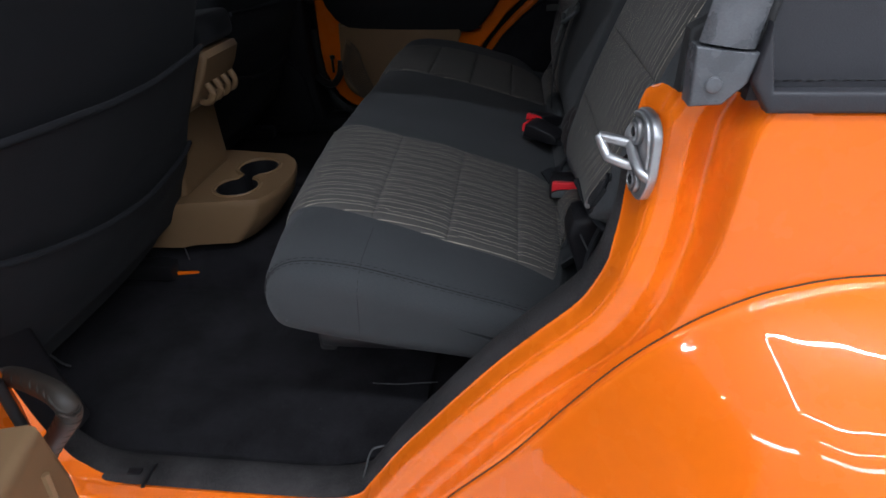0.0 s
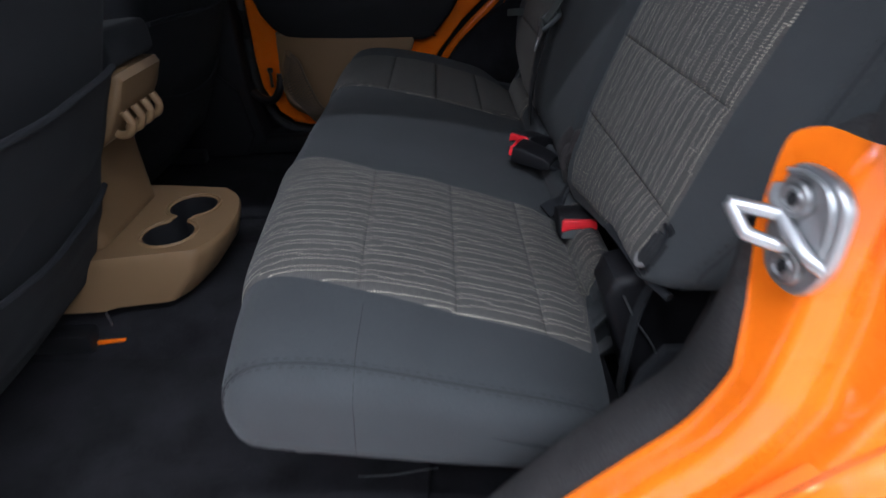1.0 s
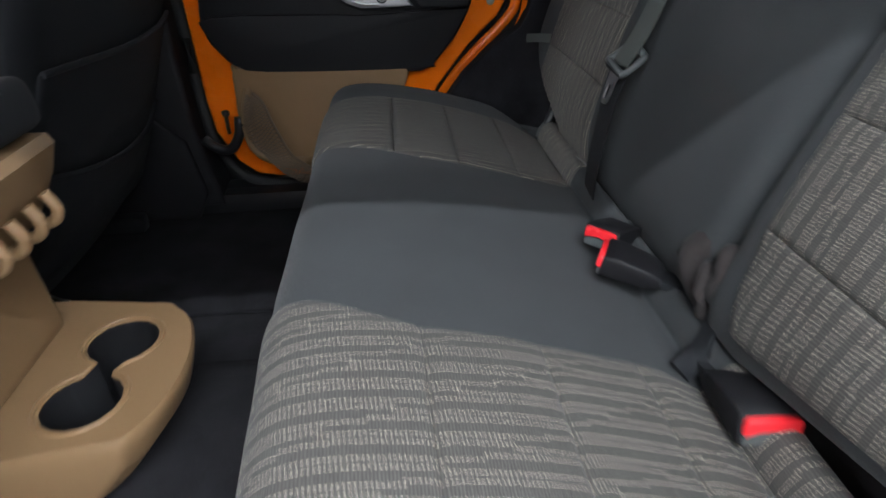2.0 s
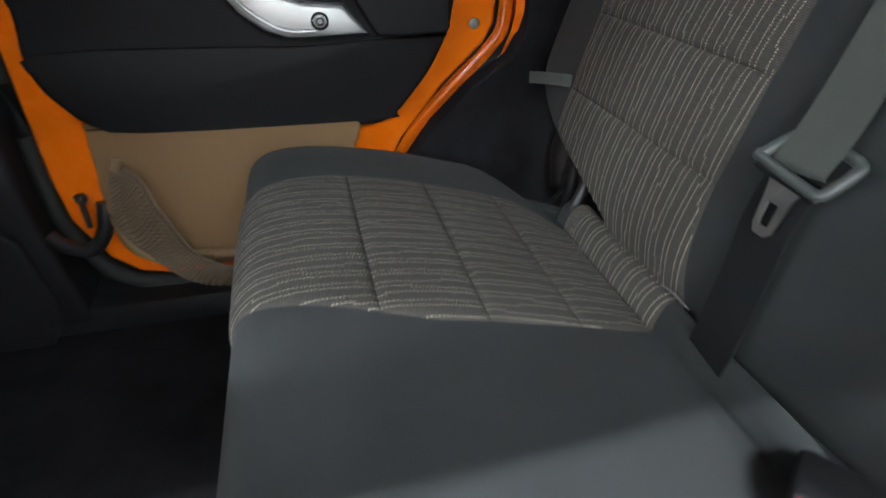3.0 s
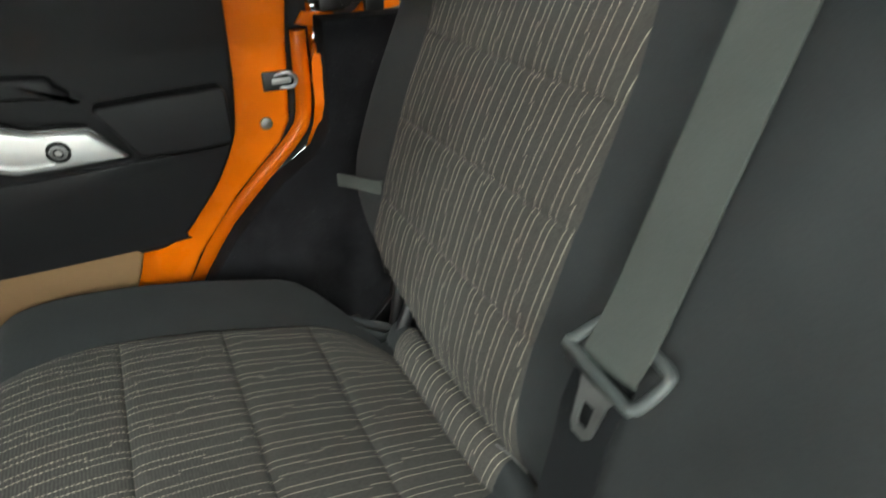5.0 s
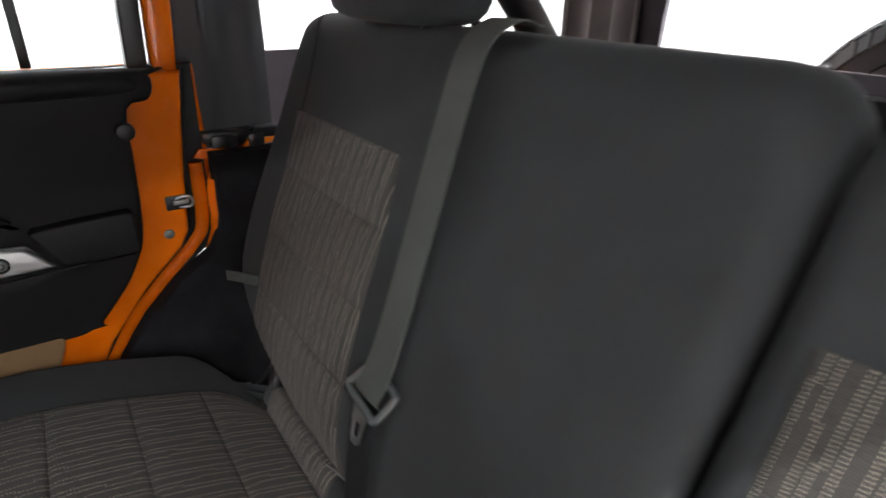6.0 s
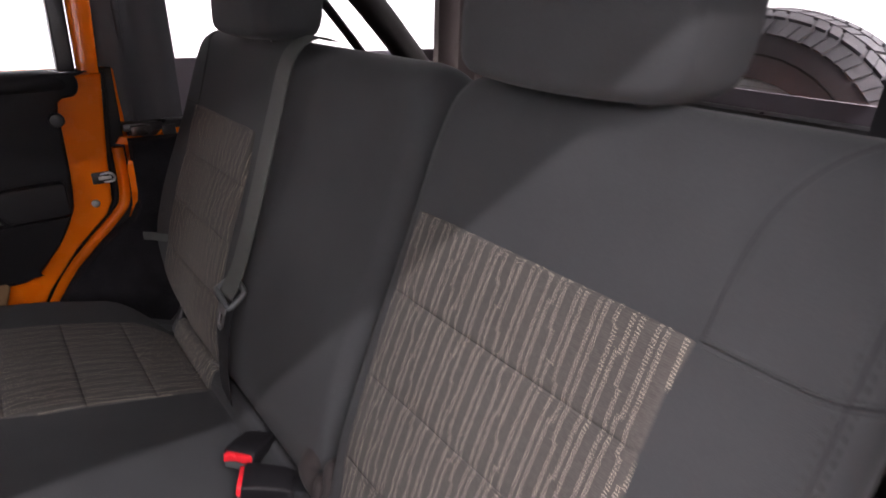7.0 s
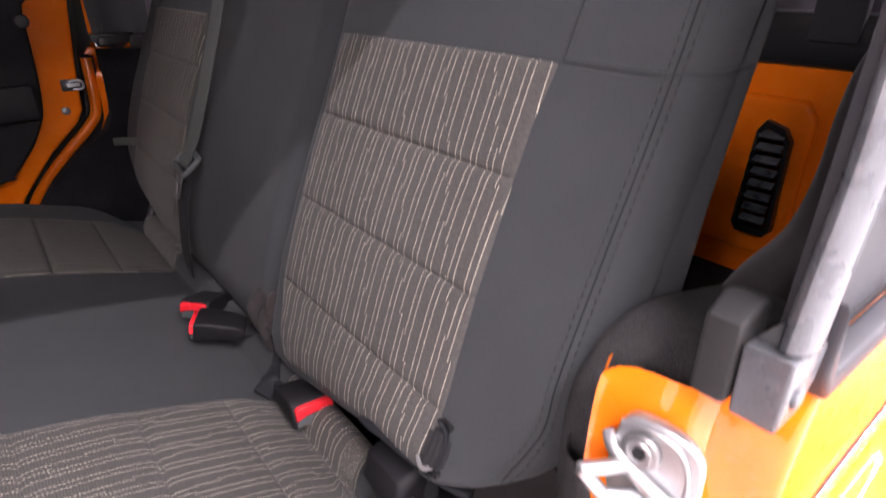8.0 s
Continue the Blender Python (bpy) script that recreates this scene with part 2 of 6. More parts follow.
def smooth_line(points, n, closed=False):
    """Catmull-Rom through the points, n steps a span."""
    pts = [Vector(p) for p in points]
    m = len(pts)
    out = []
    for i in range(m if closed else m - 1):
        if closed:
            a, b, c, d = pts[i - 1], pts[i], pts[(i + 1) % m], pts[(i + 2) % m]
        else:
            b, c = pts[i], pts[i + 1]
            a = pts[i - 1] if i else b + (b - c)
            d = pts[i + 2] if i + 2 < m else c + (c - b)
        for k in range(n):
            t = k / n
            out.append(0.5 * ((2 * b) + (c - a) * t + (2 * a - 5 * b + 4 * c - d) * t * t + (3 * b - a - 3 * c + d) * t ** 3))
    if not closed:
        out.append(pts[-1])
    return out


def bm_tube(points, radius, segs=12, n=6, closed=False, flat=1.0, up=(0, 0, 1), radii=None):
    """A round (or flattened) tube along a smooth line."""
    line = smooth_line(points, n, closed)
    bm = bmesh.new()
    rings = []
    count = len(line)
    for i, p in enumerate(line):
        a = line[i - 1] if (i or closed) else p
        b = line[(i + 1) % count] if (i + 1 < count or closed) else p
        t = (b - a).normalized()
        side = t.cross(Vector(up))
        if side.length < 1e-4:
            side = t.cross(Vector((1, 0, 0)))
        side.normalize()
        top = side.cross(t).normalized()
        r = radius if radii is None else radii[0] + (radii[1] - radii[0]) * i / (count - 1)
        rings.append([bm.verts.new(p + side * (math.cos(2 * math.pi * k / segs) * r) + top * (math.sin(2 * math.pi * k / segs) * r * flat)) for k in range(segs)])
    for i in range(count if closed else count - 1):
        ra, rb = rings[i], rings[(i + 1) % count]
        for k in range(segs):
            bm.faces.new((ra[k], ra[(k + 1) % segs], rb[(k + 1) % segs], rb[k]))
    if not closed:
        bm.faces.new(rings[0])
        bm.faces.new(rings[-1])
    return bm


def bm_ribbon(points, width, thick, across, n=8):
    """A strap of that width along a smooth line; across is the direction of its width (one, or one a point)."""
    line = smooth_line(points, n)
    cross = [Vector(c) for c in across] if isinstance(across[0], (tuple, Vector)) else None
    bm = bmesh.new()
    rings = []
    for i, p in enumerate(line):
        t = (line[min(i + 1, len(line) - 1)] - line[max(i - 1, 0)]).normalized()
        if cross:
            f = i / (len(line) - 1) * (len(cross) - 1)
            k = min(int(f), len(cross) - 2)
            w = cross[k].lerp(cross[k + 1], f - k)
        else:
            w = Vector(across)
        w = (w - t * w.dot(t)).normalized()
        nrm = t.cross(w).normalized()
        h, e = width / 2, thick / 2
        rings.append([bm.verts.new(p + w * a + nrm * b) for a, b in ((-h, -e), (-h * 0.5, -e * 1.1), (0, -e * 1.2), (h * 0.5, -e * 1.1), (h, -e), (h, e), (h * 0.5, e * 1.1), (0, e * 1.2), (-h * 0.5, e * 1.1), (-h, e))])
    for ra, rb in zip(rings, rings[1:]):
        for k in range(10):
            bm.faces.new((ra[k], ra[(k + 1) % 10], rb[(k + 1) % 10], rb[k]))
    bm.faces.new(rings[0])
    bm.faces.new(rings[-1])
    return bm


def bm_prism(outline, y0, y1, bevel=0.0, axis="y"):
    """A plate: an outline in x and z (or, for axis x, in y and z; for axis z, in x and y) pulled from y0 to y1."""
    bm = bmesh.new()
    put = {"y": lambda a, b, d: (a, d, b), "x": lambda a, b, d: (d, a, b), "z": lambda a, b, d: (a, b, d)}[axis]
    low = [bm.verts.new(put(a, b, y0)) for a, b in outline]
    high = [bm.verts.new(put(a, b, y1)) for a, b in outline]
    m = len(outline)
    bm.faces.new(low)
    bm.faces.new(high)
    for i in range(m):
        bm.faces.new((low[i], low[(i + 1) % m], high[(i + 1) % m], high[i]))
    bmesh.ops.recalc_face_normals(bm, faces=bm.faces)
    if bevel:
        rim = [e for e in bm.edges if len(e.link_faces) == 2 and any(len(f.verts) == m for f in e.link_faces)]
        bmesh.ops.bevel(bm, geom=rim, offset=bevel, segments=3, profile=0.5, affect="EDGES")
    return bm


def bm_plate_ring(outer, inner, y0, y1, axis="y"):
    """A frame between two outlines that have as many points each, pulled from y0 to y1."""
    bm = bmesh.new()
    put = {"y": lambda a, b, d: (a, d, b), "x": lambda a, b, d: (d, a, b), "z": lambda a, b, d: (a, b, d)}[axis]
    rows = [[bm.verts.new(put(a, b, d)) for a, b in line] for line, d in ((outer, y0), (inner, y0), (inner, y1), (outer, y1))]
    m = len(outer)
    for r in range(4):
        ra, rb = rows[r], rows[(r + 1) % 4]
        for i in range(m):
            bm.faces.new((ra[i], ra[(i + 1) % m], rb[(i + 1) % m], rb[i]))
    return bm


def bm_sweep(profile, y0, y1, radius, steps=6, span=10, crown=0.0, both=(True, True), shrink=0.0):
    """A cushion: a closed outline in x and z carried along y, its ends rounded with that radius; crown swells the middle."""
    pts = [Vector((p[0], p[1])) for p in profile]
    m = len(pts)
    inward = []
    for i in range(m):
        t = (pts[(i + 1) % m] - pts[i - 1]).normalized()
        inward.append(Vector((-t.y, t.x)))
    area = sum(pts[i].x * pts[(i + 1) % m].y - pts[(i + 1) % m].x * pts[i].y for i in range(m))
    if area < 0:
        inward = [-v for v in inward]
    stations = []
    if both[0]:
        for k in range(steps):
            a = math.pi / 2 * k / steps
            stations.append((y0 + radius * (1 - math.cos(a)), radius * (1 - math.sin(a))))
    else:
        stations.append((y0, 0.0))
    ya = y0 + (radius if both[0] else 0)
    yb = y1 - (radius if both[1] else 0)
    for k in range(span + 1):
        stations.append((ya + (yb - ya) * k / span, 0.0))
    if both[1]:
        for k in range(steps):
            a = math.pi / 2 * (k + 1) / steps
            stations.append((y1 - radius * (1 - math.sin(a)), radius * (1 - math.cos(a))))
    bm = bmesh.new()
    rings = []
    for y, inset in stations:
        f = (y - y0) / (y1 - y0)
        swell = crown * max(0.0, math.sin(math.pi * min(1, max(0, f))))
        if shrink:
            mid = sum(pts, Vector((0, 0))) / m
            k = 1 - inset / shrink
            rings.append([bm.verts.new((mid.x + (p.x - mid.x) * k, y, mid.y + (p.y - mid.y) * k)) for p in pts])
            continue
        rings.append([bm.verts.new((p.x + q.x * (inset - swell), y, p.y + q.y * (inset - swell))) for p, q in zip(pts, inward)])
    for ra, rb in zip(rings, rings[1:]):
        for k in range(m):
            bm.faces.new((ra[k], ra[(k + 1) % m], rb[(k + 1) % m], rb[k]))
    for ring in (rings[0], rings[-1]):
        hub = bm.verts.new(sum((v.co for v in ring), Vector()) / m)
        for k in range(m):
            bm.faces.new((ring[k], ring[(k + 1) % m], hub))
    return bm


def between(table, a):
    """Straight-line lookup in rows of (a, b)."""
    for (a0, b0), (a1, b1) in zip(table, table[1:]):
        if a <= a1:
            return b0 + (b1 - b0) * max(0.0, (a - a0) / (a1 - a0))
    return table[-1][1]


def bm_patch(line, low, high, key, seams, v0, lift=0.0008, puff=0.0048, nv=84, tuck=0.0030):
    """A quilted panel laid on a cushion. line: points in x and z along its length; low and high: tables of y at its two borders
    against x (key 0) or z (key 1); seams: lengths at which a seam runs across. Its uv is in metres, u along the line and v across."""
    pts = [Vector((p[0], p[1])) for p in line]
    acc = [0.0]
    for a, b in zip(pts, pts[1:]):
        acc.append(acc[-1] + (b - a).length)
    total = acc[-1]

    def at(s):
        for i in range(len(pts) - 1):
            if s <= acc[i + 1] or i == len(pts) - 2:
                f = (s - acc[i]) / (acc[i + 1] - acc[i])
                return pts[i].lerp(pts[i + 1], f), (pts[i + 1] - pts[i]).normalized()

    bm = bmesh.new()
    uv = bm.loops.layers.uv.new("uv")
    inside = bm.verts.layers.float.new("inside")
    cuts = [0.0, *seams, total]
    stations = []
    for lo, hi in zip(cuts, cuts[1:]):
        count = max(8, int((hi - lo) / 0.0032))
        stations += [(lo + (hi - lo) * (0.5 - 0.5 * math.cos(math.pi * k / count)), lo, hi) for k in range(count)]
    stations.append((total, cuts[-2], total))
    grid = []
    last = len(stations) - 1
    for i, (s, lo, hi) in enumerate(stations):
        p, t = at(s)
        nrm = Vector((-t.y, t.x))
        y0, y1 = between(low, p[key]), between(high, p[key])
        gap = min(s - lo, hi - s)
        f = (s - lo) / (hi - lo)
        # a pad swells fast from its upper seam and slopes off towards the lower one
        cell = 0.76 * (1 - math.exp(-gap / 0.0026)) + 0.24 * 4 * f * (1 - f)
        row = []
        for j in range(nv + 1):
            y = y0 + (y1 - y0) * j / nv
            edge = min(y - y0, y1 - y)
            e = 1 - math.exp(-edge / 0.011)
            pucker = 1 + 0.16 * noise.noise(Vector((s * 30, y * 75, 7.7))) * math.exp(-gap / 0.012)
            h = lift + puff * cell * e * pucker - (tuck + lift) * max(0.0, 1 - edge / 0.004)
            if s < 0.004 or s > total - 0.004:
                h -= lift + tuck
            off = h + 0.0010 * noise.noise(Vector((s * 14, y * 14, 3.1)))
            vert = bm.verts.new((p.x + nrm.x * off, y, p.y + nrm.y * off))
            vert[inside] = 0.0 if j in (0, nv) or i in (0, last) else 1.0
            row.append((vert, (s, y - v0)))
        grid.append(row)
    for i in range(last):
        for j in range(nv):
            q = (grid[i][j], grid[i + 1][j], grid[i + 1][j + 1], grid[i][j + 1])
            f = bm.faces.new([c[0] for c in q])
            for loop, c in zip(f.loops, q):
                loop[uv].uv = c[1]
    return bm


def bm_dashes(points, length, gap, radius, n=10):
    """A row of short stitches along a line."""
    line = smooth_line(points, n)
    acc = [0.0]
    for a, b in zip(line, line[1:]):
        acc.append(acc[-1] + (b - a).length)

    def at(s):
        for i in range(len(line) - 1):
            if s <= acc[i + 1]:
                return line[i].lerp(line[i + 1], (s - acc[i]) / max(1e-9, acc[i + 1] - acc[i]))
        return line[-1]

    verts, faces = [], []
    s = 0.0
    while s + length < acc[-1]:
        a, b = at(s), at(s + length)
        t = (b - a).normalized()
        side = t.cross(Vector((0.3, 0.2, 1))).normalized()
        top = side.cross(t)
        k = len(verts)
        for p, r in ((a, radius * 0.5), (a.lerp(b, 0.5), radius), (b, radius * 0.5)):
            verts += [p + side * r, p + top * r, p - side * r, p - top * r]
        for o in (0, 4):
            for j in range(4):
                faces.append((k + o + j, k + o + (j + 1) % 4, k + o + 4 + (j + 1) % 4, k + o + 4 + j))
        s += length + gap
    me = bpy.data.meshes.new("tmp")
    me.from_pydata([tuple(v) for v in verts], [], faces)
    bm = bmesh.new()
    bm.from_mesh(me)
    bpy.data.meshes.remove(me)
    return bm


def drape(ob, points, lift=0.0, n=5):
    """The line through the points, laid on the surface of a mesh and lifted off it."""
    from mathutils.bvhtree import BVHTree
    me = ob.data
    tree = BVHTree.FromPolygons([v.co.copy() for v in me.vertices], [tuple(p.vertices) for p in me.polygons])
    out = []
    for p in smooth_line(points, n):
        at, normal, index, dist = tree.find_nearest(p)
        out.append(at + normal * lift)
    return out


# ---------------------------------------------------------------- showroom
def showroom():
    x0, x1, y0, y1, h = -7.0, 8.0, -6.5, 6.5, 3.3
    solo("floor", bm_box(((x0 + x1) / 2, (y0 + y1) / 2, -0.1), (x1 - x0 + 0.4, y1 - y0 + 0.4, 0.2)), FLOOR, "pale polished showroom floor", "floor", kind="structure", smooth=0)
    solo("ceiling", bm_box(((x0 + x1) / 2, (y0 + y1) / 2, h + 0.1), (x1 - x0 + 0.4, y1 - y0 + 0.4, 0.2)), WALL, "white showroom ceiling", "ceiling", kind="structure", smooth=0)
    for name, c, s in (
        ("wall_west", (x0 - 0.1, 0, h / 2), (0.2, y1 - y0, h)),
        ("wall_east", (x1 + 0.1, 0, h / 2), (0.2, y1 - y0, h)),
        ("wall_south", ((x0 + x1) / 2, y0 - 0.1, h / 2), (x1 - x0 + 0.4, 0.2, h)),
        ("wall_north", ((x0 + x1) / 2, y1 + 0.1, h / 2), (x1 - x0 + 0.4, 0.2, h)),
    ):
        solo(name, bm_box(c, s), WALL, "plain white showroom wall", "wall", kind="structure", smooth=0)


showroom()

# ---------------------------------------------------------------- car body
FLOOR_Z = 0.66
body = thing("car_body", "glossy orange four-door car body with its near rear door open", "car body", kind="structure", at=(0.3, 0, 0.5))

# the door opening's rear edge in x and z, from the sill up to the belt line
EDGE = [(-1.05, 0.715), (-0.70, 0.700), (-0.30, 0.690), (-0.06, 0.690), (0.000, 0.705), (0.045, 0.765), (0.085, 0.830), (0.146, 0.918), (0.205, 0.985), (0.245, 1.025), (0.262, 1.065), (0.263, 1.11), (0.263, 1.145), (0.265, 1.170), (0.272, 1.188)]
# the jamb's cross-section: how far out from the edge, and y
JAMB = [(-0.003, -0.668), (-0.001, -0.674), (0.002, -0.692), (0.005, -0.706), (0.009, -0.7130), (0.016, -0.7160), (0.022, -0.7185), (0.0255, -0.7185), (0.029, -0.7160), (0.035, -0.7115), (0.042, -0.7095), (0.0465, -0.7115), (0.0500, -0.7260), (0.0530, -0.7410), (0.0560, -0.7468), (0.061, -0.7480), (0.074, -0.7480)]


# the same edge on the open side, with the sill's curve up to the front pillar
EDGE_OPEN = [(-0.425, 0.86), (-0.415, 0.790), (-0.398, 0.735), (-0.385, 0.718), (-0.360, 0.698), (-0.325, 0.690), (-0.28, 0.690), (-0.17, 0.690), (-0.06, 0.692), (-0.006, 0.708), (0.016, 0.735), (0.053, 0.793), (0.093, 0.846), (0.1235, 0.886), (0.160, 0.931), (0.196, 0.970), (0.227, 1.003), (0.243, 1.033), (0.252, 1.062), (0.259, 1.090), (0.262, 1.12), (0.263, 1.145), (0.265, 1.170), (0.272, 1.188)]


def jamb_y(y, z):
    """Down at the sill the jamb is narrower and lies further out."""
    w = min(1.0, max(0.0, (1.115 - z) / 0.065))
    return y + (-0.7480 + (y + 0.7480) * 0.50 - y) * w


def offset_line(line, d):
    out = []
    for i, p in enumerate(line):
        a, b = Vector(line[max(i - 1, 0)]), Vector(line[min(i + 1, len(line) - 1)])
        t = (b - a).normalized()
        if p[1] > 1.08:
            t = t.lerp(Vector((0, 1)), min(1.0, (p[1] - 1.08) / 0.05)).normalized()
        out.append(Vector(p) + Vector((t.y, -t.x)) * d)
    return out


def side_panel(sign):
    """Jamb and outer skin of one side of the tub; sign -1 is the side that the camera comes in by."""
    line = [Vector((p.x, p.y)) for p in smooth_line([(a, b, 0) for a, b in (EDGE_OPEN if sign < 0 else EDGE)], 5)]
    bm = bmesh.new()
    section = smooth_line([(a, b, 0) for a, b in JAMB], 2)
    rows = []
    for s in section:
        rows.append([bm.verts.new((p.x, -jamb_y(s.y, q.y) * sign, p.y)) for p, q in zip(offset_line(line, s.x), line)])
    for ra, rb in zip(rows, rows[1:]):
        for i in range(len(line) - 1):
            bm.faces.new((ra[i], ra[i + 1], rb[i + 1], rb[i]))
    # the flange's inner top corner is rounded
    for row in rows:
        for v in row:
            if v.co.z > 1.16:
                d = min(1.0, max(0.0, (0.690 - abs(v.co.y)) / 0.028))
                v.co.z = min(v.co.z, 1.188 - 0.024 * (1 - math.sqrt(1 - d * d)))
    # inner return that closes the jamb towards the cabin
    back = [bm.verts.new((v.co.x + 0.02, v.co.y * 0.985, v.co.z - 0.004)) for v in rows[0]]
    for i in range(len(line) - 1):
        bm.faces.new((rows[0][i + 1], rows[0][i], back[i], back[i + 1]))
    out = [Vector((v.co.x, v.co.z)) for v in rows[-1]]
    y = rows[-1][0].co.y
    part("door_jamb", bm, ORANGE, body, "glossy orange stepped door jamb")
    # skin behind the opening, up to the belt line
    bm = bmesh.new()
    keep = [p for p in out if p.x > -0.05]
    top_z = 1.184
    shape = [(p.x, p.y) for p in keep] + [(keep[-1].x + 0.004, top_z), (1.34, top_z), (1.34, 0.52), (keep[0].x, 0.52)]
    bm.faces.new([bm.verts.new((a, y, b)) for a, b in shape])
    # rolled belt-line edge
    roll = [(0.0, 0.0), (0.004, 0.006), (0.012, 0.010), (0.030, 0.010)]
    xs = [keep[-1].x + (1.34 - keep[-1].x) * k / 12 for k in range(13)]
    strip = [[bm.verts.new((x, y - a * (1 if y > 0 else -1), top_z + b)) for x in xs] for a, b in roll]
    for ra, rb in zip(strip, strip[1:]):
        for i in range(12):
            bm.faces.new((ra[i], ra[i + 1], rb[i + 1], rb[i]))
    part("quarter_panel", bm, ORANGE, body, "glossy orange rear quarter panel", smooth=35)


side_panel(-1)
side_panel(1)


def flare(sign):
    """A wide painted arch over the rear wheel."""
    arch = [(-0.02, 0.56), (0.030, 0.655), (0.075, 0.727), (0.113, 0.780), (0.169, 0.846), (0.209, 0.903), (0.231, 0.934), (0.262, 0.974), (0.300, 1.012), (0.333, 1.036), (0.368, 1.053), (0.425, 1.066), (0.56, 1.072), (0.74, 1.064), (0.93, 1.02), (1.07, 0.92), (1.15, 0.78), (1.19, 0.60)]
    section = [(0.004, 0.740), (0.000, 0.752), (-0.004, 0.757), (-0.016, 0.775), (-0.044, 0.812), (-0.078, 0.850), (-0.115, 0.882), (-0.150, 0.902), (-0.185, 0.912), (-0.198, 0.908), (-0.190, 0.892), (-0.12, 0.78)]
    pts = smooth_line([(a, b, 0) for a, b in section], 4)
    hub = Vector((0.58, 0.56, 0))
    bm = bmesh.new()
    rows = []
    for q in smooth_line([(a, b, 0) for a, b in arch], 5):
        d = (q - hub).normalized()
        rows.append([bm.verts.new((q.x + d.x * p.x, p.y * sign, q.y + d.y * p.x)) for p in pts])
    for ra, rb in zip(rows, rows[1:]):
        for i in range(len(pts) - 1):
            bm.faces.new((ra[i], ra[i + 1], rb[i + 1], rb[i]))
    # thin black tube paints in the shadow of the crease between flare and panel
    part("flare_shadow_line", bm_tube([(a + 0.003 * (a - hub.x), 0.7486 * sign, b + 0.003 * (b - hub.y)) for a, b in arch], 0.0007, segs=6, n=5), RUBBER, body)
    part("fender_flare", bm, ORANGE, body, "wide glossy orange fender flare", smooth=60)


flare(-1)
flare(1)


def tub():
    """Floor, sills, wheelhouses, bulkheads and the tailgate."""
    part("floor_pan", bm_box((-0.15, 0, FLOOR_Z - 0.03), (2.6, 1.36, 0.05), 0.0), RUBBER, body)
    hump = [(-0.28, FLOOR_Z - 0.004), (-0.25, FLOOR_Z + 0.014), (-0.22, FLOOR_Z + 0.050), (-0.18, FLOOR_Z + 0.066), (-0.09, FLOOR_Z + 0.072), (0.00, FLOOR_Z + 0.066), (0.05, FLOOR_Z + 0.045), (0.09, FLOOR_Z + 0.012), (0.12, FLOOR_Z - 0.004)]
    part("transmission_tunnel", bm_prism([(a, b) for a, b in hump], -1.3, -0.20, axis="x"), CARPET, body, "carpeted floor tunnel")
    # sill under each door opening
    for s in (-1, 1):
        part("sill", bm_box((-0.42, 0.712 * s, 0.635), (1.5, 0.066, 0.10), 0.012), ORANGE, body)
        part("rocker", bm_box((-0.45, 0.72 * s, 0.50), (1.6, 0.06, 0.20), 0.02), ORANGE, body)
        part("underbody", bm_box((-0.45, 0.60 * s, 0.42), (1.6, 0.10, 0.12), 0.02), SMOOTH_BLACK, body)
    # tailgate inner face with its stamped edge
    part("tailgate", bm_box((1.34, 0.0, 0.97), (0.05, 1.30, 0.50), 0.02, segments=4), ORANGE, body, "orange inner face of the tailgate")
    face = [(-0.395, 0.815), (-0.395, 1.120), (-0.372, 1.152), (0.33, 1.152), (0.33, 0.815)]
    part("tailgate_panel", bm_prism(face, 1.298, 1.318, 0.012, axis="x"), ORANGE, body, "raised orange panel of the tailgate")
    part("tailgate_hole", bm_cyl((1.2985, -0.448, 1.035), 0.013, 0.004, (0, 90, 0), 20), SMOOTH_BLACK, body)
    for s in (-1, 1):
        part("rear_corner", bm_box((1.33, 0.685 * s, 0.94), (0.08, 0.12, 0.56), 0.03, segments=4), ORANGE, body)
    part("rear_floor", bm_box((0.88, 0, 0.735), (0.92, 1.34, 0.04), 0.0), CARPET, body, "carpeted cargo floor")


tub()


def tailgate_vent():
    vent = thing("tailgate_vent", "black louvred vent set in the orange tailgate", "vent", at=(1.30, -0.31, 0.86))
    out = [(-0.358, 0.865), (-0.300, 0.865), (-0.288, 0.882), (-0.298, 1.085), (-0.312, 1.108), (-0.350, 1.096), (-0.366, 1.072), (-0.370, 0.88)]
    inner = [(-0.325 + (a + 0.325) * 0.80, 0.97 + (b - 0.97) * 0.90) for a, b in out]
    part("frame", bm_plate_ring(out, inner, 1.280, 1.306, axis="x"), SMOOTH_BLACK, vent)
    part("backing", bm_prism(out, 1.298, 1.304, axis="x"), SMOOTH_BLACK, vent)
    for k in range(8):
        part("slat", bm_box((1.284, -0.329, 0.898 + 0.0260 * k), (0.020, 0.050, 0.006), 0.002, (0, -30, 0)), GREY_BRACKET, vent)


tailgate_vent()


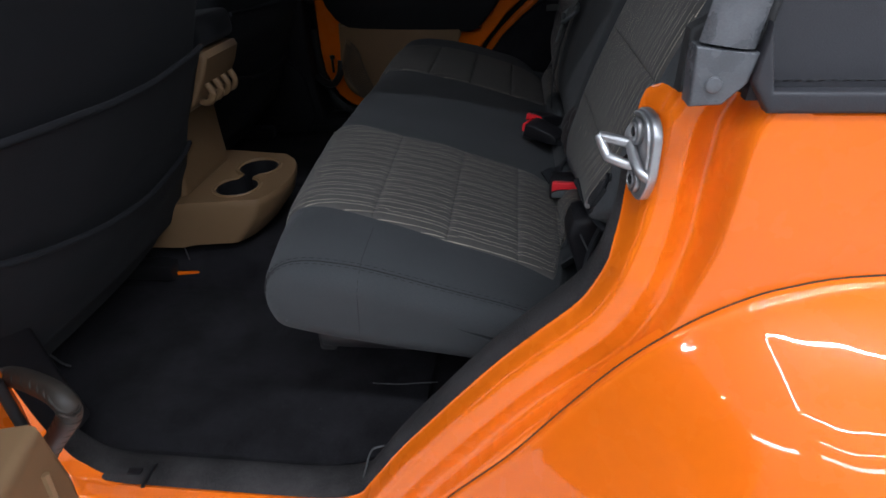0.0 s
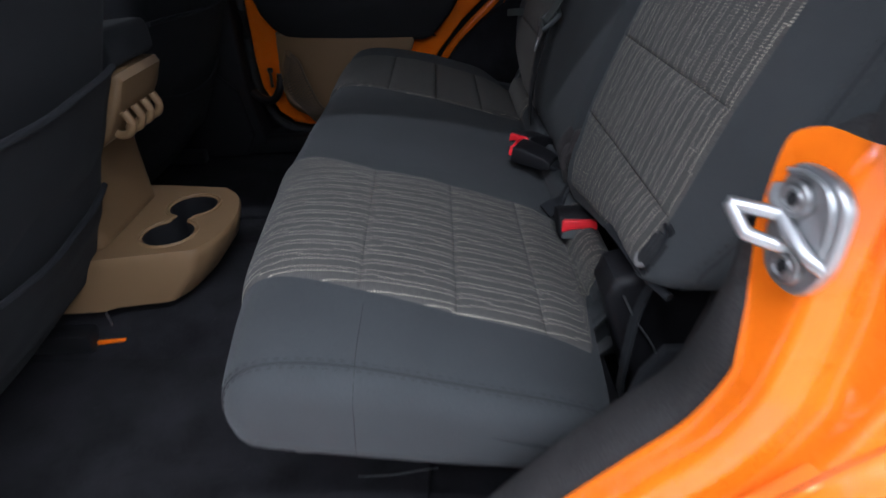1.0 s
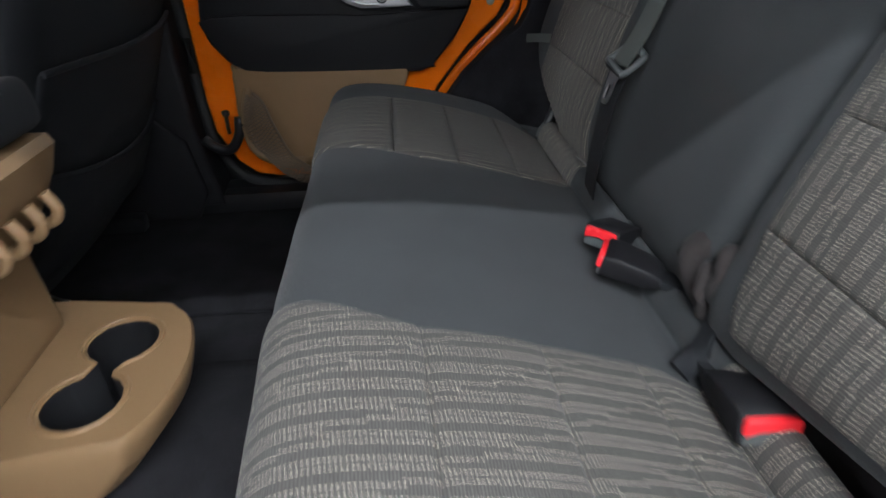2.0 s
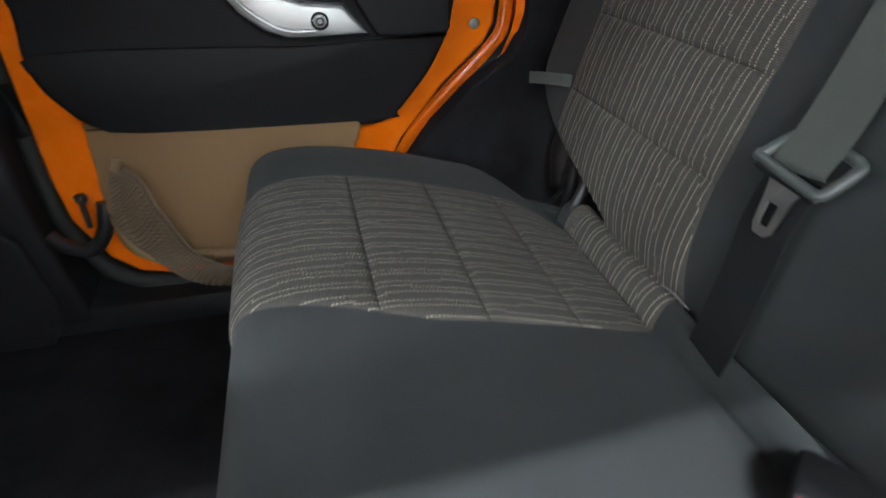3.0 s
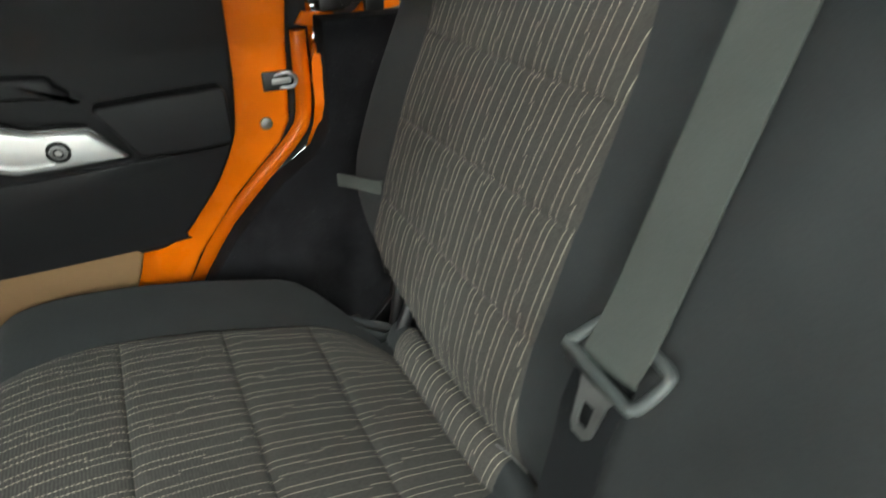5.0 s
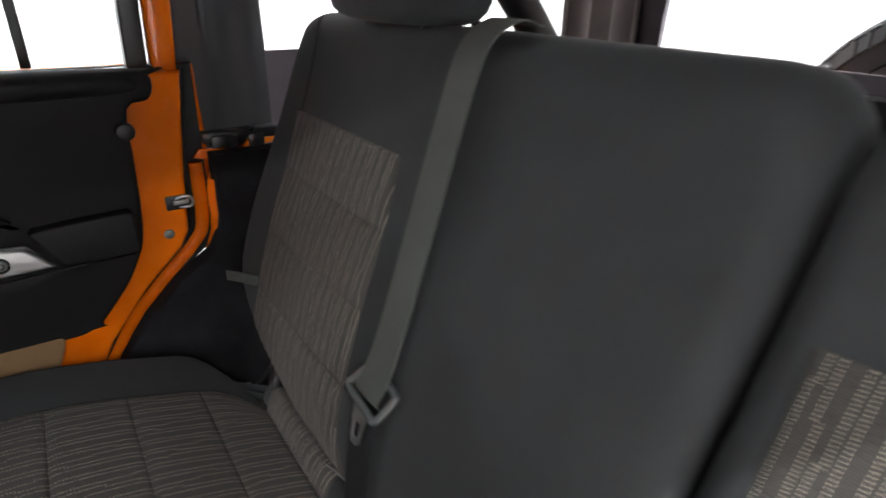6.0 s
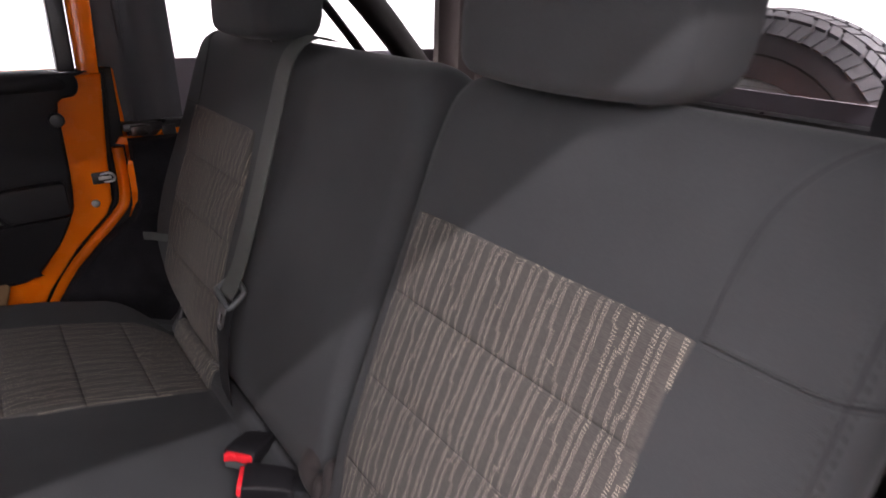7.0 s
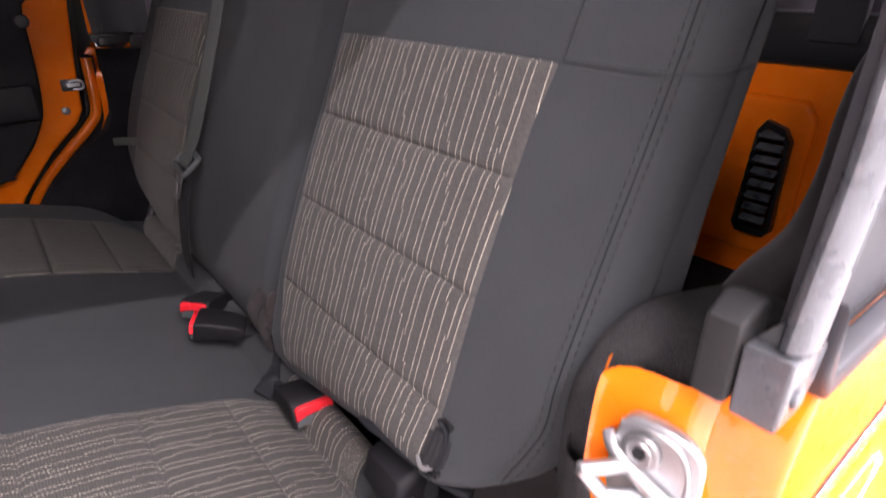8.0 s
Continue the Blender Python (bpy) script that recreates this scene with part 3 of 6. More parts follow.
def carpets():
    """Wheelhouse carpet on both sides, carpet on the floor and up the near sill."""
    for s in (-1, 1):
        line = [(0.270, 1.02), (0.272, 1.12), (0.286, 1.158), (0.335, 1.184), (0.45, 1.160), (0.60, 1.120), (0.95, 1.060), (1.28, 1.050), (1.28, 0.74), (0.20, 0.74), (0.17, 0.80), (0.205, 0.90), (0.255, 0.97)]
        pts = [(p.x, p.y) for p in smooth_line([(a, b, 0) for a, b in line], 4, closed=True)]
        y0, y1 = (-0.700, -0.634) if s < 0 else (0.655, 0.70)
        solo("wheelhouse_carpet", bm_sweep(pts, y0, y1, 0.018, both=(True, False) if s > 0 else (False, True)), CARPET_GREY, "charcoal felt carpet moulded over the wheelhouse", "carpet", "wheelhouse carpets", kind="structure")
    # strip of carpet that follows the opening's edge down to the sill
    inner = EDGE_OPEN[2:-3]
    bm = bmesh.new()
    line = smooth_line([(a, b, 0) for a, b in inner], 5)
    rows = []
    for d, y in ((0.006, 0.071), (-0.003, 0.066), (-0.007, 0.055), (-0.006, 0.040), (-0.003, 0.025), (0.002, 0.012), (0.008, 0.004), (0.016, 0.0), (0.060, -0.006)):
        # from the jamb's lip in to the wheelhouse; high up the lip lies further in
        rows.append([bm.verts.new((p.x, -0.648 + y * (jamb_y(-0.668, q.y) - 0.006 + 0.648) / 0.078, p.y)) for p, q in zip(offset_line([(q.x, q.y) for q in line], d), line)])
    for ra, rb in zip(rows, rows[1:]):
        for i in range(len(line) - 1):
            bm.faces.new((ra[i], ra[i + 1], rb[i + 1], rb[i]))
    solo("jamb_carpet", bm, CARPET_GREY, "charcoal felt carpet lining beside the door jamb", "carpet", kind="structure")
    # floor carpet with a gentle unevenness
    bm = bmesh.new()
    nx, ny = 70, 60
    grid = []
    for i in range(nx + 1):
        row = []
        for j in range(ny + 1):
            x = -1.25 + 1.75 * i / nx
            y = -0.655 + 1.31 * j / ny
            z = FLOOR_Z + 0.004 * noise.noise(Vector((x * 6, y * 6, 1.0))) + 0.002 * noise.noise(Vector((x * 25, y * 25, 4.0)))
            edge = min(y + 0.655, 0.655 - y)
            z += 0.022 * max(0.0, 1 - edge / 0.05) ** 2
            row.append(bm.verts.new((x, y, z)))
        grid.append(row)
    for i in range(nx):
        for j in range(ny):
            bm.faces.new((grid[i][j], grid[i + 1][j], grid[i + 1][j + 1], grid[i][j + 1]))
    solo("floor_carpet", bm, CARPET, "worn black carpet with grey lint on the car floor", "carpet", kind="structure", smooth=180)
    # loose mat in the near footwell
    mat = [(-0.66, -0.62), (-0.60, -0.645), (-0.16, -0.648), (-0.06, -0.640), (0.03, -0.600), (0.05, -0.54), (0.05, -0.26), (0.02, -0.235), (-0.60, -0.235), (-0.66, -0.27)]
    pts = [(p.x, p.y) for p in smooth_line([(a, b, 0) for a, b in mat], 4, closed=True)]
    solo("floor_mat", bm_prism(pts, FLOOR_Z + 0.002, FLOOR_Z + 0.010, 0.003, axis="z"), CARPET, "black carpet floor mat in the rear footwell", "floor mat")
    far = [(x, -y - 0.0) for x, y in reversed(mat)]
    pts = [(p.x, p.y) for p in smooth_line([(a, b, 0) for a, b in far], 4, closed=True)]
    solo("floor_mat", bm_prism(pts, FLOOR_Z + 0.002, FLOOR_Z + 0.010, 0.003, axis="z"), CARPET, "black carpet floor mat in the rear footwell", "floor mat")


carpets()


def far_quarter_trim():
    shape = [(-0.03, 0.70), (0.030, 0.800), (0.082, 0.890), (0.130, 0.955), (0.190, 1.012), (0.252, 1.052), (0.270, 1.085), (0.274, 1.222), (0.60, 1.222), (0.60, 0.70)]
    solo("quarter_trim", bm_prism(shape, 0.648, 0.690, 0.004), CARPET, "black felt trim behind the rear door", "trim", kind="structure")
    solo("sill_trim", bm_box((-0.20, 0.665, 0.690), (0.80, 0.07, 0.075), 0.02), SMOOTH_BLACK, "black plastic sill trim under the closed door", "trim", kind="structure")


far_quarter_trim()


def sill_clip():
    """Loose end and clip hole of the sill lining."""
    clip = thing("sill_clip", "black plastic clip in the sill lining", "clip", at=(-0.30, -0.690, 0.686))
    part("tab", bm_box((-0.304, -0.690, 0.696), (0.018, 0.010, 0.004), 0.001), SMOOTH_BLACK, clip)
    part("edge", bm_box((-0.282, -0.694, 0.696), (0.004, 0.034, 0.004), 0.001), SMOOTH_BLACK, clip)
    bm = bm_tube([(0.026, -0.680, 0.766), (0.012, -0.684, 0.762), (0.003, -0.688, 0.736), (-0.004, -0.692, 0.708)], 0.0012, segs=6)
    solo("loose_thread", bm, THREAD, "loose grey thread at the carpet edge", "thread")
    bm = bm_tube([(-0.039, -0.490, 0.6735), (0.003, -0.4895, 0.674), (0.035, -0.484, 0.6735), (0.062, -0.481, 0.674)], 0.0009, segs=5)
    solo("loose_thread", bm, GREY_PLASTIC, "pale thread lying on the floor carpet", "thread")
    bm = bm_tube([(0.252, 0.196, 0.941), (0.258, 0.184, 0.938), (0.265, 0.166, 0.930)], 0.0010, segs=5)
    solo("loose_thread", bm, NET_GREY, "white thread end in the gap behind the cushion", "thread")


sill_clip()


# ---------------------------------------------------------------- soft top
def soft_top():
    top = thing("soft_top", "black cloth folding soft top over the cabin", "soft top", at=(0.2, 0, 1.86))
    part("roof_cloth", bm_box((0.25, 0, 1.885), (2.4, 1.40, 0.03), 0.012), VINYL, top)
    for s in (-1, 1):
        part("side_rail", bm_box((0.15, 0.684 * s, 1.825), (2.30, 0.036, 0.108), 0.006), VINYL, top)
        # cloth panel behind the door, with its window
        out = [(0.312, 1.190), (1.33, 1.200), (1.38, 1.86), (0.345, 1.86)]
        inn = [(0.405, 1.375), (1.16, 1.375), (1.12, 1.78), (0.400, 1.78)]
        ys = sorted((0.726 * s, 0.736 * s))
        part("side_curtain", bm_plate_ring(out, inn, *ys), VINYL if s < 0 else VINYL_BACKLIT, top, "black cloth side curtain with a stitched hem")
        hem = [(0.321, 1.186), (0.50, 1.186), (0.9, 1.186), (1.33, 1.186), (1.33, 1.200), (0.9, 1.199), (0.5, 1.199), (0.322, 1.200), (0.312, 1.240), (0.308, 1.206)]
        ys = sorted((0.738 * s, 0.752 * s))
        part("hem", bm_prism(hem, *ys, 0.003), VINYL, top)
        part("hem_stitching", bm_dashes([(0.324, 0.7365 * s, 1.203), (0.8, 0.7365 * s, 1.202), (1.3, 0.7365 * s, 1.202)], 0.004, 0.003, 0.0006), RUBBER, top)
        pane = part("window_pane", bm_box((0.78, 0.728 * s, 1.58), (0.80, 0.003, 0.42)), TINTED if s < 0 else GLASS, top, "dark tinted vinyl quarter window" if s < 0 else "clear vinyl quarter window")
        pane.visible_shadow = s < 0
    # rear curtain with its window
    out = [(-0.72, 1.24), (0.72, 1.24), (0.68, 1.86), (-0.68, 1.86)]
    inn = [(-0.60, 1.348), (0.60, 1.348), (0.58, 1.78), (-0.58, 1.78)]
    part("rear_curtain", bm_plate_ring(out, inn, 1.335, 1.350, axis="x"), VINYL_BACKLIT, top, "cloth rear curtain, backlight put into its grey, round a clear window")
    part("rear_bar", bm_box((1.325, 0, 1.262), (0.05, 1.40, 0.10), 0.016), SMOOTH_BLACK, top)
    part("rear_post", bm_box((1.300, -0.385, 1.535), (0.022, 0.088, 0.55), 0.008), VINYL, top, "black cloth strap of the rear curtain")
    pane = part("window_pane", bm_box((1.343, 0, 1.57), (0.003, 1.2, 0.43)), GLASS, top, "clear vinyl rear window")
    pane.visible_shadow = False
    return top


soft_top()


def door_post(sign):
    """Plastic post that frames the door opening and its clamp on the tub."""
    post = thing("door_surround", "weathered black plastic door surround post clamped to the body", "door surround", "door surrounds", at=(0.30, 0.715 * sign, 1.185))
    line = [(0.2915, 0.7425 * sign, 1.226), (0.2965, 0.7425 * sign, 1.26), (0.306, 0.742 * sign, 1.32), (0.318, 0.736 * sign, 1.45), (0.335, 0.716 * sign, 1.62), (0.345, 0.694 * sign, 1.80)]
    post_part = part("post", bm_tube(line, 0.011, segs=16, flat=2.5, up=(1, 0, 0), radii=(0.0068, 0.0058)), GREY_BRACKET, post, "scuffed grey black plastic post")
    part("post_rib", bm_tube([(p[0] + 0.004, p[1] + 0.0055 * sign, p[2]) for p in line[1:]], 0.0016, segs=6), GREY_BRACKET, post_part)
    part("rubber_welt", bm_tube([(p[0] + 0.0195, p[1] - 0.004 * sign, p[2]) for p in line], 0.0040, segs=8), RUBBER, post, "black rubber welt")
    clamp = [(0.2725, 1.2265), (0.310, 1.222), (0.3065, 1.204), (0.294, 1.1905), (0.2745, 1.1895), (0.2735, 1.207)]
    ys = sorted((0.727 * sign, 0.748 * sign))
    clamp_part = part("clamp", bm_prism(clamp, *ys, 0.002), GREY_BRACKET, post, "scuffed grey plastic clamp")
    part("bolt", bm_cyl((0.2865, 0.7485 * sign, 1.2035), 0.0052, 0.003, (90, 0, 0), 20, bevel=0.001), GREY_BRACKET, clamp_part)
    if sign < 0:
        part("clamp_block", bm_prism([(0.273, 1.192), (0.274, 1.232), (0.288, 1.240), (0.300, 1.236), (0.300, 1.192)], -0.726, -0.708, 0.003), RUBBER, clamp_part, "black rubber block behind the clamp")
    part("clamp_wing", bm_prism([(0.306, 1.221), (0.314, 1.220), (0.3125, 1.206), (0.308, 1.203)], *sorted((0.728 * sign, 0.742 * sign)), 0.0015), GREY_BRACKET, clamp_part)


door_post(-1)
door_post(1)


def far_post_cover():
    """Black cloth flap behind the far door."""
    bm = bmesh.new()
    rows = []
    for k in range(10):
        z = 1.235 + 0.62 * k / 9
        rows.append([bm.verts.new((0.240 + 0.0160 * j, 0.716 + 0.006 * math.sin(j * 1.3) - 0.004 * math.sin(k), z + 0.006 * math.sin(j * 2.1) * (k == 0))) for j in range(11)])
    for ra, rb in zip(rows, rows[1:]):
        for j in range(10):
            bm.faces.new((ra[j], ra[j + 1], rb[j + 1], rb[j]))
    res = bmesh.ops.extrude_face_region(bm, geom=bm.faces[:])
    bmesh.ops.translate(bm, vec=(0, 0.01, 0), verts=[v for v in res["geom"] if isinstance(v, bmesh.types.BMVert)])
    flap = thing("post_flap", "black cloth flap hanging behind the door post", "flap", at=(0.32, 0.72, 1.235))
    part("cloth", bm, VINYL, flap)
    part("hem", bm_tube([(0.242, 0.716, 1.238), (0.29, 0.720, 1.242), (0.34, 0.714, 1.238), (0.398, 0.716, 1.240)], 0.005, segs=8), VINYL, flap)
    part("fold", bm_tube([(0.300, 0.714, 1.25), (0.302, 0.713, 1.5), (0.306, 0.714, 1.82)], 0.006, segs=8), VINYL, flap)
    strip = thing("flap_clip", "black plastic clip strip along the belt line", "clip strip", at=(0.33, 0.70, 1.235))
    part("rail", bm_box((0.335, 0.700, 1.243), (0.13, 0.03, 0.018), 0.004), SMOOTH_BLACK, strip)
    part("hook", bm_box((0.30, 0.694, 1.236), (0.035, 0.03, 0.022), 0.005), SMOOTH_BLACK, strip)
    part("hook", bm_box((0.360, 0.696, 1.232), (0.028, 0.028, 0.024), 0.005), SMOOTH_BLACK, strip)
    part("stud", bm_cyl((0.318, 0.688, 1.238), 0.008, 0.02, (90, 0, 0)), SMOOTH_BLACK, strip)
    line = [(0.252, 1.212), (0.262, 1.226), (0.30, 1.224), (0.315, 1.216), (0.335, 1.222), (0.345, 1.232), (0.40, 1.236), (0.40, 1.224), (0.35, 1.218), (0.335, 1.208), (0.31, 1.202), (0.275, 1.206)]
    part("belt_flange", bm_prism(line, 0.690, 0.700, 0.003), ORANGE, body)


far_post_cover()


# ---------------------------------------------------------------- roll cage
def roll_cage():
    cage = thing("roll_cage", "black padded roll cage tubes behind the rear seat", "roll cage", at=(0.6, 0, 0.75))
    for s in (-1, 1):
        part("rear_brace", bm_tube([(0.46, 0.50 * s, 1.80), (0.66, 0.53 * s, 1.62), (0.88, 0.565 * s, 1.42), (1.04, 0.59 * s, 1.24), (1.10, 0.60 * s, 1.0), (1.11, 0.60 * s, 0.76)], 0.034, segs=14), PADDING, cage, "thick padded rear brace tube")
        part("strap", bm_tube([(0.50, 0.55 * s, 1.70), (0.73, 0.60 * s, 1.47), (0.86, 0.62 * s, 1.33)], 0.011, segs=8), SMOOTH_BLACK, cage, "thin black diagonal stay")
        part("side_tube", bm_tube([(-1.0, 0.52 * s, 1.80), (0.46, 0.50 * s, 1.80), (0.50, 0.50 * s, 1.795)], 0.034, segs=14), PADDING, cage)
    for s in (-1, 1):
        shoulder = [(0.36, 1.02), (0.42, 1.125), (0.48, 1.163), (0.560, 1.178), (0.592, 1.212), (0.598, 1.262), (0.622, 1.312), (0.675, 1.330), (0.73, 1.30), (0.80, 1.20), (0.95, 1.08), (1.15, 1.00), (1.15, 0.78), (0.40, 0.78)]
        pts = [(p.x, p.y) for p in smooth_line([(a, b, 0) for a, b in shoulder], 4, closed=True)]
        ys = sorted((0.632 * s, 0.690 * s))
        part("padded_base", bm_sweep(pts, *ys, 0.018), PADDING, cage, "dark padded cover round the cage foot", smooth=80)
    part("cross_tube", bm_tube([(0.46, -0.5, 1.80), (0.46, 0, 1.81), (0.46, 0.5, 1.80)], 0.034, segs=14), PADDING, cage)


roll_cage()


def corner_curtain():
    """Soft folds of cloth at the far rear corner; the backlight is put into their brown colour."""
    bm = bmesh.new()
    rows = []
    for k in range(8):
        z = 1.20 + 0.66 * k / 7
        rows.append([bm.verts.new((1.10 + 0.022 * j, 0.70 - 0.004 * j + 0.010 * math.sin(j * 1.9), z)) for j in range(12)])
    for ra, rb in zip(rows, rows[1:]):
        for j in range(11):
            bm.faces.new((ra[j], ra[j + 1], rb[j + 1], rb[j]))
    solo("corner_curtain", bm, CURTAIN_BACKLIT, "folded dark cloth at the rear corner of the soft top", "curtain")


corner_curtain()


# ---------------------------------------------------------------- spare wheel
def spare_wheel():
    cx, cy, cz, R = 1.60, -0.012, 1.112, 0.402
    wheel = thing("spare_wheel", "spare wheel with a chunky treaded tyre on the tailgate", "spare wheel", at=(cx, cy, cz - R))
    section = [(-0.112, 0.245), (-0.120, 0.29), (-0.119, 0.325), (-0.112, 0.345), (-0.086, 0.377), (-0.060, 0.388), (0.0, 0.393), (0.060, 0.388), (0.086, 0.377), (0.112, 0.345), (0.119, 0.325), (0.120, 0.29), (0.112, 0.245)]
    pts = smooth_line([(a, b, 0) for a, b in section], 3)
    bm = bmesh.new()
    n = 96
    rings = []
    for k in range(n):
        a = 2 * math.pi * k / n
        rings.append([bm.verts.new((cx + p.x, cy + p.y * math.cos(a), cz + p.y * math.sin(a))) for p in pts])
    for k in range(n):
        for i in range(len(pts) - 1):
            bm.faces.new((rings[k][i], rings[k][i + 1], rings[(k + 1) % n][i + 1], rings[(k + 1) % n][i]))
    part("tyre", bm, TYRE, wheel, "black off-road tyre sidewall and carcass")
    # tread blocks, seven rows round, the outer ones over the shoulders
    verts, faces = [], []
    count = 78
    tread = [(-0.114, 0.342, -0.091, 0.371), (-0.087, 0.375, -0.062, 0.386), (-0.057, 0.387, -0.024, 0.391), (-0.018, 0.392, 0.018, 0.392), (0.024, 0.391, 0.057, 0.387), (0.062, 0.386, 0.087, 0.375), (0.091, 0.371, 0.114, 0.342)]
    for k in range(count):
        for r, (xa, ra, xb, rb) in enumerate(tread):
            a = 2 * math.pi * (k + (0.5 if r % 2 else 0.0) + 0.22 * noise.noise(Vector((k * 3.3, r * 5.1, 0.5)))) / count
            da = 2 * math.pi / count * (0.40 + 0.06 * noise.noise(Vector((k * 1.7, r * 2.9, 8.0))))
            skew = (0.45 if r % 2 else -0.45) * da
            up = Vector((ra - rb, xb - xa)).normalized() * 0.008
            base = len(verts)
            for lift in (0.0, 1.0):
                for px, rr, pa in ((xa, ra, a - da + skew), (xb, rb, a - da - skew), (xb, rb, a + da - skew), (xa, ra, a + da + skew)):
                    q = rr + up.y * lift
                    verts.append((cx + px + up.x * lift, cy + q * math.cos(pa), cz + q * math.sin(pa)))
            for f in ((4, 5, 6, 7), (0, 1, 5, 4), (1, 2, 6, 5), (2, 3, 7, 6), (3, 0, 4, 7)):
                faces.append(tuple(base + i for i in f))
    me = bpy.data.meshes.new("tread_blocks")
    me.from_pydata(verts, [], faces)
    bm = bmesh.new()
    bm.from_mesh(me)
    bpy.data.meshes.remove(me)
    ob = part("tread_blocks", bm, TYRE, wheel, "rows of rubber tread blocks", smooth=0)
    tagged(ob, kind="stuff")
    for x, r in ((-0.1205, 0.300),):
        part("sidewall_ring", bm_tube([(cx + x, cy + r * math.cos(a), cz + r * math.sin(a)) for a in [k * math.pi / 24 for k in range(48)]], 0.0028, segs=6, n=1, closed=True), RUBBER, wheel)
    part("rim", bm_cyl((cx - 0.02, cy, cz), 0.250, 0.17, (0, 90, 0), 48, 0.012), DULL_STEEL, wheel, "grey steel rim")
    part("hub", bm_cyl((cx - 0.11, cy, cz), 0.07, 0.08, (0, 90, 0), 32, 0.01), SMOOTH_BLACK, wheel)
    part("carrier", bm_box((1.43, cy, 1.06), (0.12, 0.16, 0.30), 0.02), SMOOTH_BLACK, wheel)


spare_wheel()


def wiper():
    """Rear wiper arm seen through the rear window."""
    w = thing("rear_wiper", "black rear wiper on the rear window", "wiper", at=(1.375, -0.1, 1.30))
    part("arm", bm_tube([(1.372, -0.02, 1.32), (1.385, 0.02, 1.42), (1.380, 0.06, 1.58)], 0.008, segs=8), SMOOTH_BLACK, w)
    for y in (0.10, 0.02):
        part("washer_hose", bm_tube([(1.362, y, 1.34), (1.362, y - 0.012, 1.46), (1.364, y - 0.05, 1.60), (1.365, y - 0.09, 1.72)], 0.004, segs=8), GREY_PLASTIC, w, "thin grey hose")
    part("pivot", bm_cyl((1.370, -0.02, 1.315), 0.022, 0.04, (0, 90, 0), bevel=0.004), SMOOTH_BLACK, w)
    part("blade", bm_tube([(1.372, 0.045, 1.42), (1.371, 0.065, 1.56), (1.372, 0.085, 1.70)], 0.006, segs=8), SMOOTH_BLACK, w)


wiper()


# ---------------------------------------------------------------- rear bench
CUSHION = [(0.290, 0.870), (0.280, 0.895), (0.274, 0.910), (0.267, 0.924), (0.257, 0.928), (0.248, 0.920), (0.242, 0.906), (0.235, 0.898), (0.177, 0.917), (0.086, 0.945), (0.030, 0.961), (-0.010, 0.970), (-0.050, 0.974), (-0.080, 0.968), (-0.101, 0.950), (-0.110, 0.925), (-0.109, 0.900), (-0.098, 0.881), (-0.070, 0.872), (0.0, 0.861), (0.12, 0.845), (0.28, 0.822), (0.292, 0.84)]
CUSH_TOP = [(-0.1085, 0.895), (-0.110, 0.925), (-0.101, 0.950), (-0.080, 0.968), (-0.050, 0.974), (-0.010, 0.970), (0.030, 0.961), (0.086, 0.945), (0.177, 0.917), (0.235, 0.898), (0.242, 0.906), (0.248, 0.920), (0.257, 0.928), (0.267, 0.924), (0.273, 0.912)]


def plane_line(points, n=5):
    return [(p.x, p.y) for p in smooth_line([(a, b, 0) for a, b in points], n)]


def arc_at(line, test):
    """The length along a line at which a test on (x, z) first holds."""
    s = 0.0
    for a, b in zip(line, line[1:]):
        step = math.hypot(b[0] - a[0], b[1] - a[1])
        for k in range(20):
            if test((a[0] + (b[0] - a[0]) * k / 20, a[1] + (b[1] - a[1]) * k / 20)):
                return s + step * k / 20
        s += step
    return s


rear_seat = thing("rear_bench", "dark grey cloth rear bench with striped inserts and split back", "bench seat", at=(0.1, 0, 0.68))


def shape_bench(bm):
    """The bench bows forward in plan away from its near end, and its ends droop."""
    for v in bm.verts:
        x, y, z = v.co
        bow = 0.046 * min(1.0, max(0.0, (y + 0.63) / 0.50)) ** 0.7
        v.co.x -= bow * min(1.0, max(0.0, (0.06 - x) / 0.14))
        # the rear near corner makes room for the hinge
        if y < -0.40 and x > 0.218:
            k = min(1.0, (x - 0.218) / 0.022)
            v.co.y = -0.40 + (y + 0.40) * (1 - 0.80 * k * k * (3 - 2 * k))
        # and the rear far corner is cut back in a curve
        if y > 0.36 and x > 0.15:
            k = min(1.0, (x - 0.15) / 0.085)
            v.co.y = 0.36 + (y - 0.36) * (1 - 0.74 * k ** 2.2)
        if z > 0.86:
            v.co.z += 0.006 * math.exp(-((y + 0.01) / 0.10) ** 2) * (1 if x < 0.22 else 0.4) * min(1.0, (z - 0.86) / 0.03)
            v.co.z -= 0.008 * max(0.0, (abs(y) - 0.53) / 0.10) * min(1.0, max(0.0, (z - 0.88) / 0.05))
            k = min(1.0, max(0.0, (-0.03 - y) / 0.20))
            v.co.z += 0.010 * k * k * (3 - 2 * k) * min(1.0, (z - 0.86) / 0.06) * min(1.0, max(0.3, (0.26 - x) / 0.06))
            v.co.z += 0.0015 * noise.noise(Vector((x * 9, y * 9, 2.0)))
    return bm


def shape_point(p):
    bm = bmesh.new()
    bm.verts.new(p)
    q = shape_bench(bm).verts[:][0].co.copy()
    bm.free()
    return q


